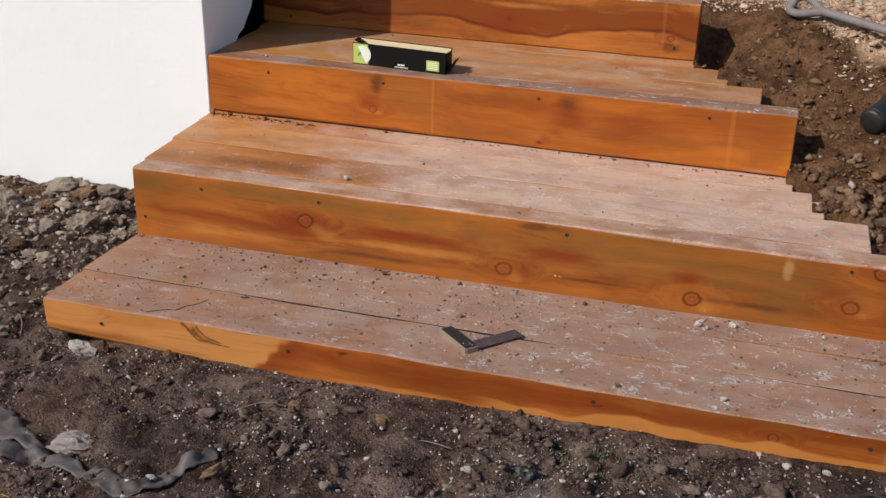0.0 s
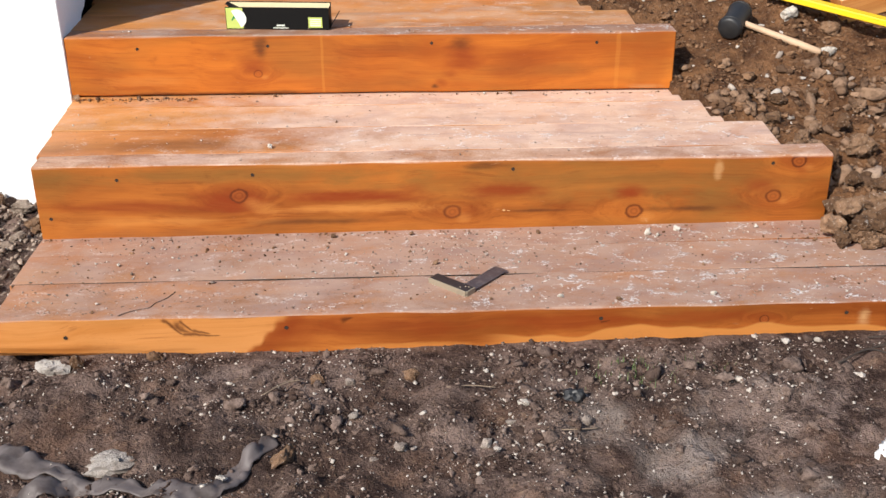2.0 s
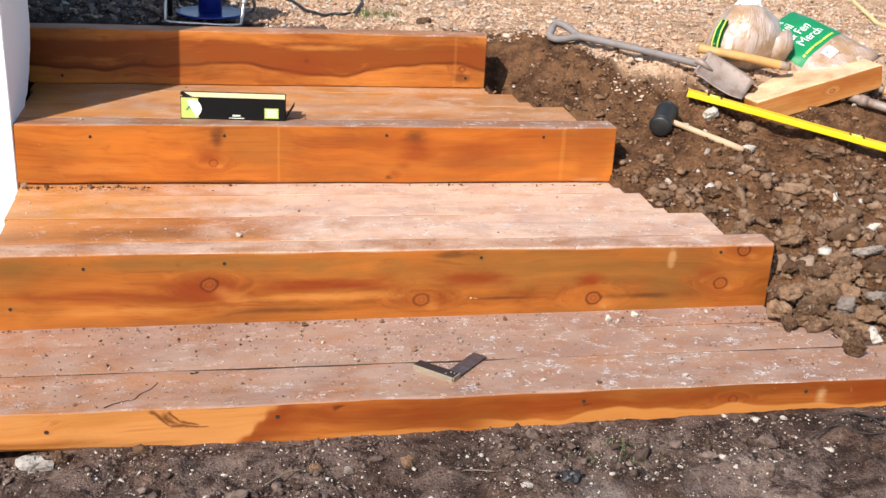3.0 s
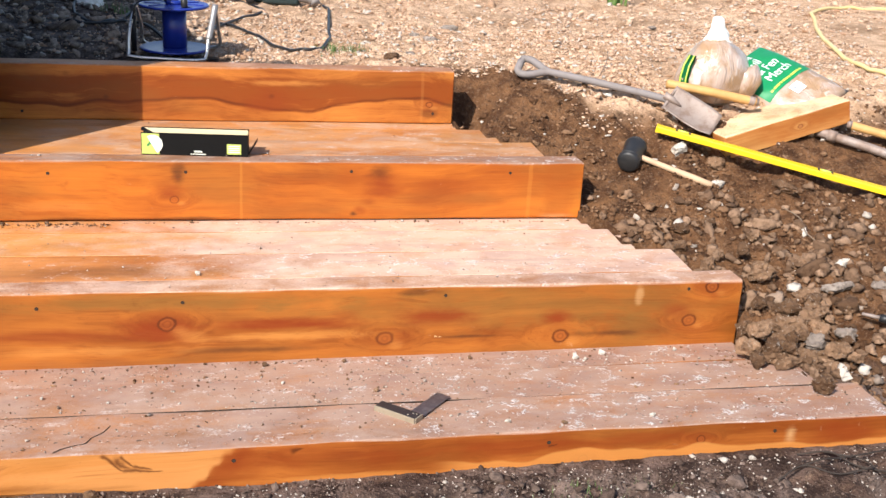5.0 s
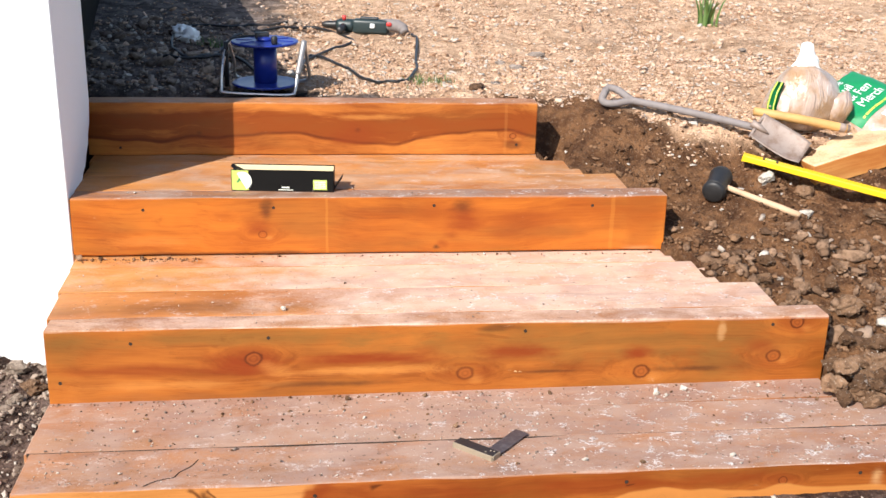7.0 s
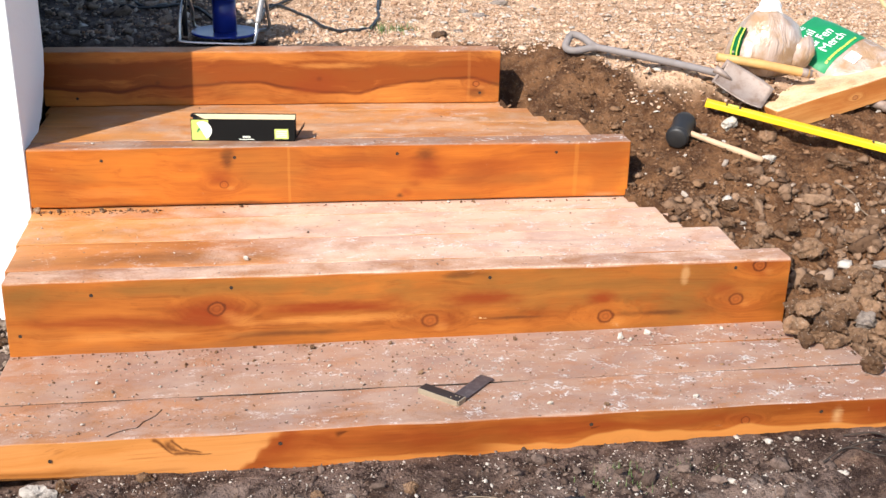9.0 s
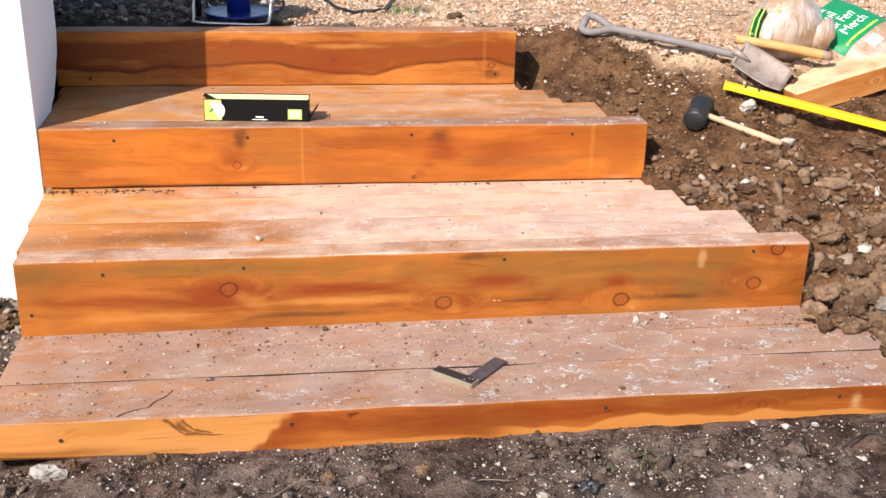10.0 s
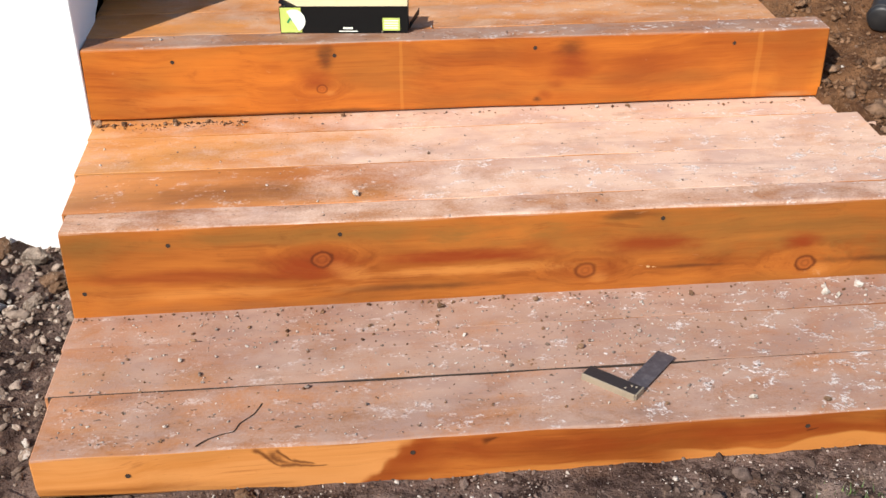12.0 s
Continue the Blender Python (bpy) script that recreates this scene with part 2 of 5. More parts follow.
DARK = (0.185, 0.043, 0.005)
GREY_DUST, PINK_DUST = (0.365, 0.250, 0.196), (0.60, 0.425, 0.328)
wood_front_low = wood("wood_front_low", (0.43, 0.128, 0.022), (0.19, 0.042, 0.005), [(1.69, 0.030, 0.012), (2.03, 0.07, 0.012)], (0.078, 0.036, 0.09, 0.15), 0.80, 1.0, GREY_DUST, cut=0.70, sap=(1.25, 0.045),
                      gashes=[(0.44, 0.112, 0.490, 0.066, 0.006), (0.490, 0.066, 0.585, 0.060, 0.005), (0.485, 0.108, 0.515, 0.075, 0.005), (0.515, 0.075, 0.56, 0.068, 0.006), (0.905, 0.096, 0.935, 0.104, 0.007), (0.470, 0.100, 0.505, 0.070, 0.012), (1.59, 0.072, 1.615, 0.078, 0.003)],
                      patches=[(0.78, 0.07, 0.10, 0.06, 0.75, RED), (1.05, 0.08, 0.30, 0.035, 0.6, RED), (1.50, 0.075, 0.28, 0.030, 0.75, RED), (1.85, 0.085, 0.22, 0.024, 0.75, RED), (2.30, 0.07, 0.025, 0.035, 0.9, CREAM), (2.45, 0.07, 0.12, 0.04, 0.7, RED),
                               (1.88, 0.016, 0.018, 0.018, 0.95, SMUDGE), (1.10, 0.012, 0.45, 0.012, 0.7, PALE), (0.18, 0.03, 0.16, 0.010, 0.4, DARK)],
                      tops=[(0.22, 0.10, 0.20, 0.07, 0.55, BROWN_BARE), (0.62, 0.06, 0.16, 0.05, 0.6, BROWN_BARE), (1.25, 0.10, 0.16, 0.10, 0.65, (0.34, 0.14, 0.05))], fade=(-0.1, 0.9, 0.75))
wood_front_two = wood("wood_front_two", (0.41, 0.128, 0.019), DARK, [(0.605, 0.093, 0.023), (1.248, 0.029, 0.023), (1.808, 0.020, 0.023), (2.235, 0.062, 0.021), (2.30, 0.175, 0.020)], (0.045, 0.034, 0.10, 0.12), 0.72, 5.2, PINK_DUST,
                      patches=[(0.55, 0.160, 0.60, 0.030, 0.70, OLIVE), (1.70, 0.120, 0.75, 0.085, 0.62, OLIVE), (2.05, 0.045, 0.20, 0.060, 0.55, OLIVE), (0.05, 0.12, 0.10, 0.05, 0.4, OLIVE),
                               (0.56, 0.080, 0.15, 0.050, 0.95, RED), (0.24, 0.062, 0.30, 0.022, 0.65, RED), (0.95, 0.083, 0.30, 0.020, 1.0, RED), (0.95, 0.045, 0.24, 0.016, 0.65, PALE), (0.68, 0.055, 0.05, 0.022, 0.45, PALE),
                               (0.86, 0.004, 0.20, 0.012, 0.75, SMUDGE), (1.38, 0.095, 0.15, 0.036, 1.0, RED), (1.12, 0.100, 0.05, 0.020, 0.5, RED), (1.34, 0.178, 0.09, 0.012, 0.7, SMUDGE), (1.79, 0.080, 0.055, 0.030, 0.95, RED), (1.98, 0.026, 0.14, 0.012, 0.75, SMUDGE),
                               (1.52, 0.028, 0.13, 0.006, 0.75, SMUDGE), (2.055, 0.150, 0.013, 0.030, 0.5, CREAM), (2.19, 0.095, 0.06, 0.030, 0.6, RED), (2.31, 0.150, 0.03, 0.03, 0.5, RED), (0.32, 0.012, 0.32, 0.016, 0.50, PALE), (0.33, -0.03, 0.32, 0.02, 0.45, BROWN_BARE)], fade=(-0.1, 0.6, 0.7), splats=0.5)
wood_front_three = wood("wood_front_three", (0.51, 0.148, 0.016), (0.27, 0.060, 0.006), [(0.64, 0.072, 0.014)], (0.10, 0.05, 0.12, 0.06), 0.70, 11.0, (0.33, 0.235, 0.185), bars=[(1.985, 0.075, 0.38), (1.875, 0.010, -0.22), (0.862, 0.006, -0.25)],
                        patches=[(0.655, 0.155, 0.024, 0.050, 0.85, SMUDGE), (0.63, 0.105, 0.055, 0.045, 0.8, RED), (1.335, 0.165, 0.045, 0.030, 0.85, SMUDGE), (1.34, 0.120, 0.07, 0.06, 0.75, RED), (1.265, 0.035, 0.035, 0.020, 0.75, RED), (1.245, 0.022, 0.016, 0.012, 0.9, SMUDGE), (1.30, 0.060, 0.040, 0.018, 0.7, RED),
                                 # first entry paints the shadow gap along the riser's foot as a dark line
                                 (0.50, 0.004, 0.45, 0.008, 0.8, SMUDGE), (1.60, 0.10, 0.20, 0.05, 0.35, RED), (1.98, 0.01, 0.08, 0.012, 0.5, CREAM), (0.25, 0.05, 0.22, 0.02, 0.35, PALE)],
                        tops=[(1.0, 0.06, 1.2, 0.10, 0.5, SMUDGE)])
wood_front_four = wood("wood_front_four", (0.55, 0.190, 0.034), (0.215, 0.047, 0.005), [(1.645, 0.075, 0.012)], (0.112, 0.046, 0.17, 0.62), 0.40, 21.3, PINK_DUST, bars=[(1.615, 0.008, -0.12)],
                       patches=[(1.03, 0.100, 0.013, 0.010, 0.9, SMUDGE), (0.42, 0.088, 0.013, 0.009, 0.7, SMUDGE), (1.03, 0.085, 0.12, 0.045, 0.6, RED), (1.08, 0.150, 0.16, 0.012, 0.6, PALE), (1.645, 0.04, 0.03, 0.02, 0.6, SMUDGE)])
tread_low = wood("wood_tread_low", (0.42, 0.190, 0.085), (0.26, 0.095, 0.038), [], None, 0.86, 2.0, GREY_DUST, True, tops=[(0.10, 0.10, 0.12, 0.10, 0.5, (0.33, 0.14, 0.05))], fade=(-0.1, 0.6, 0.72))
tread_low_back = wood("wood_tread_low_back", (0.40, 0.165, 0.065), (0.24, 0.085, 0.030), [], None, 0.90, 2.6, GREY_DUST, True, tops=[(0.45, 0.125, 0.55, 0.030, 0.85, BROWN_BARE), (1.35, 0.120, 0.22, 0.045, 0.7, (0.36, 0.15, 0.055))], fade=(-0.1, 0.5, 0.80))
tread_two = wood("wood_tread_two", (0.56, 0.250, 0.078), (0.34, 0.120, 0.030), [], None, 0.98, 3.0, PINK_DUST, True, fade=(0.15, 1.05, 0.35), streaks=0.25, splats=0.45)
tread_two_front = wood("wood_tread_two_front", (0.50, 0.200, 0.060), (0.28, 0.090, 0.022), [], None, 0.92, 3.4, PINK_DUST, True, tops=[(0.35, 0.06, 0.45, 0.055, 0.9, BROWN_BARE), (1.75, 0.09, 0.45, 0.03, 0.5, (0.30, 0.21, 0.19))], fade=(0.25, 1.15, 0.22), streaks=0.75, splats=1.0)
tread_three = wood("wood_tread_three", (0.54, 0.225, 0.060), (0.30, 0.095, 0.022), [], None, 0.55, 4.0, (0.50, 0.34, 0.235), True, splats=0.5)
offcut_wood = wood("offcut_wood", (0.60, 0.30, 0.095), (0.36, 0.110, 0.022), [(0.35, 0.05, 0.010)], (0.05, 0.03, 0.05, 0.2), 0.8, 31.0, (0.78, 0.58, 0.36), fade=(-1.0, -0.5, 1.0), splats=0.3)


def soil_material():
    m = Mat("soil", "World")
    big, mid, fine = m.noise(2.6, 5, 0.65), m.noise(11.0, 6, 0.7), m.noise(70.0, 4, 0.7)
    grit = m.noise(240.0, 2, 0.6)
    low = m.mix(big.step(0.38, 0.62), (0.082, 0.050, 0.038), (0.185, 0.130, 0.108))
    low = m.mix(mid.step(0.45, 0.60) * 0.92, low, (0.026, 0.014, 0.011))
    low = m.mix(m.noise(4.3, 4, 0.65).step(0.50, 0.64) * 0.55, low, (0.150, 0.086, 0.058))
    low = m.mix(m.noise(1.7, 5, 0.68).step(0.50, 0.62) * 0.75, low, (0.034, 0.020, 0.016))
    pale = m.noise(3.1, 3, 0.6).step(0.50, 0.66) * (m.x + m.noise(2.0, 2) * 0.6).step(-0.1, 0.35) * (m.y + m.noise(5.0, 3) * 0.16).step(2.50, 2.34)
    low = m.mix(pale * 0.75, low, (0.34, 0.28, 0.245))
    bank = m.mix(mid.step(0.36, 0.66), (0.066, 0.029, 0.013), (0.190, 0.094, 0.044))
    wob = (m.noise(3.3, 4, 0.6) - 0.5) * 0.5
    top = m.mix(mid.step(0.35, 0.65), (0.43, 0.265, 0.158), (0.72, 0.49, 0.33))
    top = m.mix(big.step(0.5, 0.66) * 0.6, top, (0.24, 0.15, 0.09))
    # the wall's shade is put into the soil colour; damp trench soil goes near black
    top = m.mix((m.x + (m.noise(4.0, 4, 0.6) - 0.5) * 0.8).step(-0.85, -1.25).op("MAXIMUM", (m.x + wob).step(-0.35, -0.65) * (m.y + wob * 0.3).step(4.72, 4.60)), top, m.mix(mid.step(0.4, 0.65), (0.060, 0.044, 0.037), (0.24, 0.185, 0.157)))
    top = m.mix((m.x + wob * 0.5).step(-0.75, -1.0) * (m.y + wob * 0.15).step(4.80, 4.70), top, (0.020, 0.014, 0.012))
    ground = m.mix((m.y + wob).step(2.75, 3.0) * (m.x + wob * 0.5).step(-1.2, 0.2), low, bank)
    ground = m.mix((m.y + wob - m.x.step(0.60, 0.20) * 0.24 - m.x.step(0.60, 0.25) * m.x.step(-0.25, -0.08) * 0.22).step(4.12, 4.34), ground, top)
    pits = m.noise(115.0, 3, 0.7).step(0.58, 0.70)
    ground = m.mix(pits * 0.75, ground, (0.022, 0.013, 0.010))
    ground = m.mix(fine.step(0.54, 0.70) * 0.50, ground, (0.25, 0.165, 0.11))
    ground = m.mix(grit.step(0.66, 0.74) * 0.55, ground, (0.46, 0.39, 0.33))
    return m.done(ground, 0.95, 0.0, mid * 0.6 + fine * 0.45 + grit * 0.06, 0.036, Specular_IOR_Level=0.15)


def stone_material(name, dark, pale, white=0.0):
    m = Mat(name)
    c = m.mix(m.isle, dark, pale)
    c = m.mix(m.noise(40.0, 4, 0.65).step(0.42, 0.7) * 0.6, c, (dark[0] * 0.6, dark[1] * 0.55, dark[2] * 0.5))
    if white:
        c = m.mix((m.isle * 7.31).op("FRACT").step(1.0 - white, 1.02 - white), c, (0.54, 0.48, 0.42))
    return m.done(c, 0.9, 0.0, m.noise(70.0, 5, 0.75), 0.010, Specular_IOR_Level=0.2)


def lone_stone_material(name, dark, pale):
    m = Mat(name)
    c = m.mix(m.rand, dark, pale)
    c = m.mix(m.noise(22.0, 5, 0.65).step(0.40, 0.66) * 0.7, c, (dark[0] * 0.5, dark[1] * 0.45, dark[2] * 0.4))
    c = m.mix(m.noise(130.0, 2, 0.6).step(0.60, 0.70) * 0.4, c, (0.55, 0.48, 0.40))
    return m.done(c, 0.92, 0.0, m.noise(45.0, 6, 0.78), 0.016, Specular_IOR_Level=0.2)


def plain(name, colour, rough=0.5, metal=0.0, wear=0.25, scale=30.0, worn=None, **more):
    """A painted, plastic or metal surface with blotches, grime and a fine bump."""
    m = Mat(name)
    worn = worn or tuple(c * 0.55 for c in colour)
    n = m.noise(scale, 4, 0.65)
    c = m.mix(n.step(0.42, 0.72) * wear, colour, worn)
    c = m.mix(m.noise(scale * 0.17, 4, 0.7).step(0.55, 0.75) * wear * 0.8, c, tuple(0.5 * k + 0.06 for k in colour))
    return m.done(c, n * 0.2 + rough - 0.1, metal, n, 0.0008, **more)


soil = soil_material()
grit_front = stone_material("grit_front", (0.062, 0.036, 0.027), (0.27, 0.195, 0.160), 0.20)
grit_clod = stone_material("grit_clod", (0.060, 0.036, 0.027), (0.24, 0.172, 0.140), 0.03)
grit_rubble = stone_material("grit_rubble", (0.14, 0.098, 0.074), (0.47, 0.37, 0.295), 0.14)
grit_rock = stone_material("grit_rock", (0.100, 0.054, 0.030), (0.34, 0.215, 0.138), 0.05)
grit_bank = stone_material("grit_bank", (0.085, 0.039, 0.018), (0.31, 0.178, 0.100), 0.05)
grit_top = stone_material("grit_top", (0.39, 0.230, 0.138), (0.84, 0.605, 0.445), 0.16)
crumbs_step = stone_material("crumbs_step", (0.15, 0.095, 0.065), (0.50, 0.43, 0.38), 0.35)
rock_grey = lone_stone_material("rock_grey", (0.20, 0.158, 0.132), (0.44, 0.365, 0.31))
rock_brown = lone_stone_material("rock_brown", (0.110, 0.058, 0.030), (0.33, 0.198, 0.118))
rock_rubble = lone_stone_material("rock_rubble", (0.24, 0.185, 0.145), (0.46, 0.375, 0.30))
rock_pale = lone_stone_material("rock_pale", (0.42, 0.37, 0.33), (0.58, 0.53, 0.48))
rock_white = lone_stone_material("rock_white", (0.52, 0.46, 0.39), (0.72, 0.66, 0.58))


def render_material():
    m = Mat("white_render", "World")
    n = m.noise(35.0, 5, 0.6)
    c = m.mix(m.noise(1.3, 3, 0.6).step(0.45, 0.75) * 0.3, (0.88, 0.89, 0.90), (0.82, 0.83, 0.84))
    c = m.mix(m.noise(28.0, 4, 0.7).step(0.70, 0.80) * 0.2, c, (0.55, 0.50, 0.44))
    return m.done(c, 0.8, 0.0, n * 0.6 + m.noise(6.0, 2) * 0.4, 0.004, Specular_IOR_Level=0.25)


white_render = render_material()
near_black = plain("near_black_matte", (0.004, 0.004, 0.006), 0.85, 0, 0.15, 20, (0.009, 0.008, 0.009), Specular_IOR_Level=0.04)
black_card = plain("black_card", (0.004, 0.004, 0.004), 0.55, 0, 0.05, Specular_IOR_Level=0.2)
cream_card = plain("cream_card", (0.72, 0.60, 0.38), 0.85, 0, 0.15)
lime_ink = plain("lime_ink", (0.46, 0.54, 0.13), 0.5, 0, 0.1)
pale_ink = plain("pale_ink", (0.80, 0.82, 0.72), 0.5, 0, 0.05)
rubber = plain("black_rubber", (0.014, 0.014, 0.015), 0.5, 0, 0.35, 25, (0.045, 0.040, 0.036))
ash_wood = plain("pale_ash_wood", (0.52, 0.35, 0.22), 0.6, 0, 0.35, 18)
tan_wood = plain("tan_handle_wood", (0.52, 0.29, 0.10), 0.6, 0, 0.35, 14)
yellow_paint = plain("yellow_paint", (0.82, 0.52, 0.012), 0.4, 0, 0.12, 12, (0.60, 0.40, 0.03))
weathered_grey = plain("weathered_grey", (0.20, 0.175, 0.170), 0.75, 0.0, 0.5, 30, (0.15, 0.125, 0.11))
grey_steel = plain("grey_steel", (0.34, 0.33, 0.33), 0.5, 0.6, 0.5, 22, (0.20, 0.16, 0.13))
rusty_steel = plain("muddy_steel", (0.30, 0.24, 0.21), 0.65, 0.35, 0.7, 16, (0.17, 0.10, 0.065))
blade_steel = plain("dull_blade_steel", (0.17, 0.14, 0.135), 0.35, 0.75, 0.4, 40, (0.42, 0.38, 0.35))
bright_steel = plain("bright_steel", (0.60, 0.58, 0.56), 0.3, 0.9, 0.3, 40, (0.40, 0.34, 0.28))
dark_stock = plain("dark_stock", (0.025, 0.018, 0.014), 0.35, 0, 0.2, 60)
brass = plain("worn_brass", (0.33, 0.275, 0.20), 0.5, 0.4, 0.3, 40)
blue_plastic = plain("blue_plastic", (0.010, 0.026, 0.235), 0.32, 0, 0.2, 10, (0.02, 0.045, 0.20))
black_plastic = plain("black_plastic", (0.014, 0.014, 0.015), 0.45, 0, 0.2)
green_grey_plastic = plain("green_grey_plastic", (0.018, 0.032, 0.034), 0.45, 0, 0.2)
red_plastic = plain("red_plastic", (0.50, 0.035, 0.03), 0.4, 0, 0.15)
hose_plastic = plain("hose_plastic", (0.66, 0.53, 0.24), 0.45, 0, 0.2)
green_print = plain("green_print", (0.008, 0.21, 0.075), 0.35, 0, 0.15, 9, (0.02, 0.20, 0.07))
white_print = plain("white_print", (0.80, 0.82, 0.80), 0.4, 0, 0.05)
lime_print = plain("lime_print", (0.50, 0.65, 0.10), 0.4, 0, 0.05)
white_plastic = plain("white_plastic_film", (0.82, 0.82, 0.80), 0.3, 0, 0.12, 18)
grey_sheet = plain("grey_torn_sheet", (0.105, 0.086, 0.082), 0.6, 0, 1.0, 12, (0.040, 0.028, 0.024))
dry_twig = plain("dry_twig", (0.20, 0.145, 0.10), 0.8, 0, 0.4, 40)
dark_root = plain("dark_root", (0.035, 0.024, 0.018), 0.85, 0, 0.4, 40)
wood_split = plain("dark_split_wood", (0.030, 0.017, 0.010), 0.9, 0, 0.3, 60)
faded_mark = plain("faded_chalk_mark", (0.50, 0.30, 0.14), 0.9, 0, 0.5, 90, (0.38, 0.17, 0.05))


def sandbag_material():
    m = Mat("clear_bag_over_sand")
    sand = m.mix(m.noise(9.0, 4, 0.6).step(0.40, 0.62), (0.43, 0.325, 0.27), (0.33, 0.205, 0.115))
    film = m.noise(1.0, 4, 0.6, m.vec(m.x * 14.0, m.y * 14.0, m.z * 4.0), 1.5)
    sand = m.mix(film.step(0.55, 0.70) * 0.5, sand, (0.68, 0.63, 0.60))
    return m.done(sand, 0.28, 0.0, film, 0.012, Coat_Weight=0.4)


bag_film = sandbag_material()


def leaf_material():
    m = Mat("grass_blade")
    return m.done(m.mix(m.isle, (0.05, 0.11, 0.02), (0.13, 0.19, 0.05)), 0.6)


grass_green = leaf_material()


# ---- mesh helpers ----
def part(name, bm, material, parent=None, label="", m=None, smooth=False):
    """Links a bmesh as one mesh object, under a thing or a part."""
    me = bpy.data.meshes.new(name)
    if smooth:
        for f in bm.faces:
            f.smooth = True
    bm.to_mesh(me)
    bm.free()
    me.materials.append(material)
    ob = new(name, me)
    ob.parent = parent
    if m is not None:
        ob.matrix_basis = m
    if label:
        tagged(ob, label)
    return ob


def thing(name, label, category, m=None, group="", kind=""):
    ob = new(name)
    ob.empty_display_size = 0.05
    if m is not None:
        ob.matrix_basis = m
    return tagged(ob, label, category, group, kind)


def merge(bm, other, m=None):
    me = bpy.data.meshes.new("tmp")
    other.to_mesh(me)
    other.free()
    if m is not None:
        me.transform(m)
    bm.from_mesh(me)
    bpy.data.meshes.remove(me)


def slab(size, r=0.004, segs=2):
    """A bevelled box with its base centred on the origin."""
    bm = bmesh.new()
    bmesh.ops.create_cube(bm, size=1, matrix=Matrix.Translation((0, 0, size[2] / 2)) @ Matrix.Diagonal((*size, 1)))
    if r:
        bmesh.ops.bevel(bm, geom=bm.edges[:], offset=r, segments=segs, affect="EDGES", profile=0.5)
    return bm


def tube(points, r, sides=10, closed=False, ends=None):
    """A round rod along points; r: one radius or one for each point."""
    bm = bmesh.new()
    pts = [Vector(p) for p in points]
    rings = []
    n = len(pts)
    up = None
    for i, p in enumerate(pts):
        a = pts[(i - 1) % n] if closed or i else pts[0]
        b = pts[(i + 1) % n] if closed or i < n - 1 else pts[-1]
        d = (b - a).normalized()
        if up is None:
            up = d.orthogonal().normalized()
        up = (up - d * up.dot(d)).normalized()
        side = d.cross(up)
        rr = r[i] if isinstance(r, (list, tuple)) else r
        rings.append([bm.verts.new(p + (up * math.cos(t) + side * math.sin(t)) * rr) for t in (2 * math.pi * k / sides for k in range(sides))])
    for i in range(n if closed else n - 1):
        a, b = rings[i], rings[(i + 1) % n]
        for k in range(sides):
            bm.faces.new((a[k], a[(k + 1) % sides], b[(k + 1) % sides], b[k]))
    if not closed:
        bm.faces.new(rings[0][::-1])
        bm.faces.new(rings[-1])
    return bm


def lathe(profile, sides=28):
    """A body of revolution about z from (radius, height) pairs."""
    bm = bmesh.new()
    rings = [[bm.verts.new((max(r, 1e-4) * math.cos(2 * math.pi * k / sides), max(r, 1e-4) * math.sin(2 * math.pi * k / sides), z)) for k in range(sides)] for r, z in profile]
    for a, b in zip(rings, rings[1:]):
        for k in range(sides):
            bm.faces.new((a[k], a[(k + 1) % sides], b[(k + 1) % sides], b[k]))
    bm.faces.new(rings[0][::-1])
    bm.faces.new(rings[-1])
    return bm


def glide(points, steps=8):
    """A smooth line through points (Catmull-Rom)."""
    p = [Vector(q) for q in points]
    p = [p[0] * 2 - p[1]] + p + [p[-1] * 2 - p[-2]]
    out = []
    for i in range(1, len(p) - 2):
        for k in range(steps):
            t = k / steps
            a, b, c, d = p[i - 1:i + 3]
            out.append(0.5 * (2 * b + (c - a) * t + (2 * a - 5 * b + 4 * c - d) * t * t + (3 * b - a - 3 * c + d) * t ** 3))
    return out + [p[-2]]


# ---- ground ----
PROFILE_Y = [0.0, 2.56, 2.90, 3.10, 3.50, 3.80, 4.10, 4.32, 4.60, 8.0, 60.0]
PROFILE_Z = [0.0, 0.0, 0.06, 0.15, 0.28, 0.37, 0.50, 0.62, 0.66, 0.72, 0.72]


def base_height(x, y):
    """The lie of the land, without its roughness."""
    right = float(np.interp(y, PROFILE_Y, PROFILE_Z))
    left = -0.02 - 0.062 * min(1, max(0, (y - 2.4) / 1.2))
    s = min(1, max(0, (x + 1.64) / 0.25))
    z = left + (right - left) * s if y < 4.40 else right
    return z


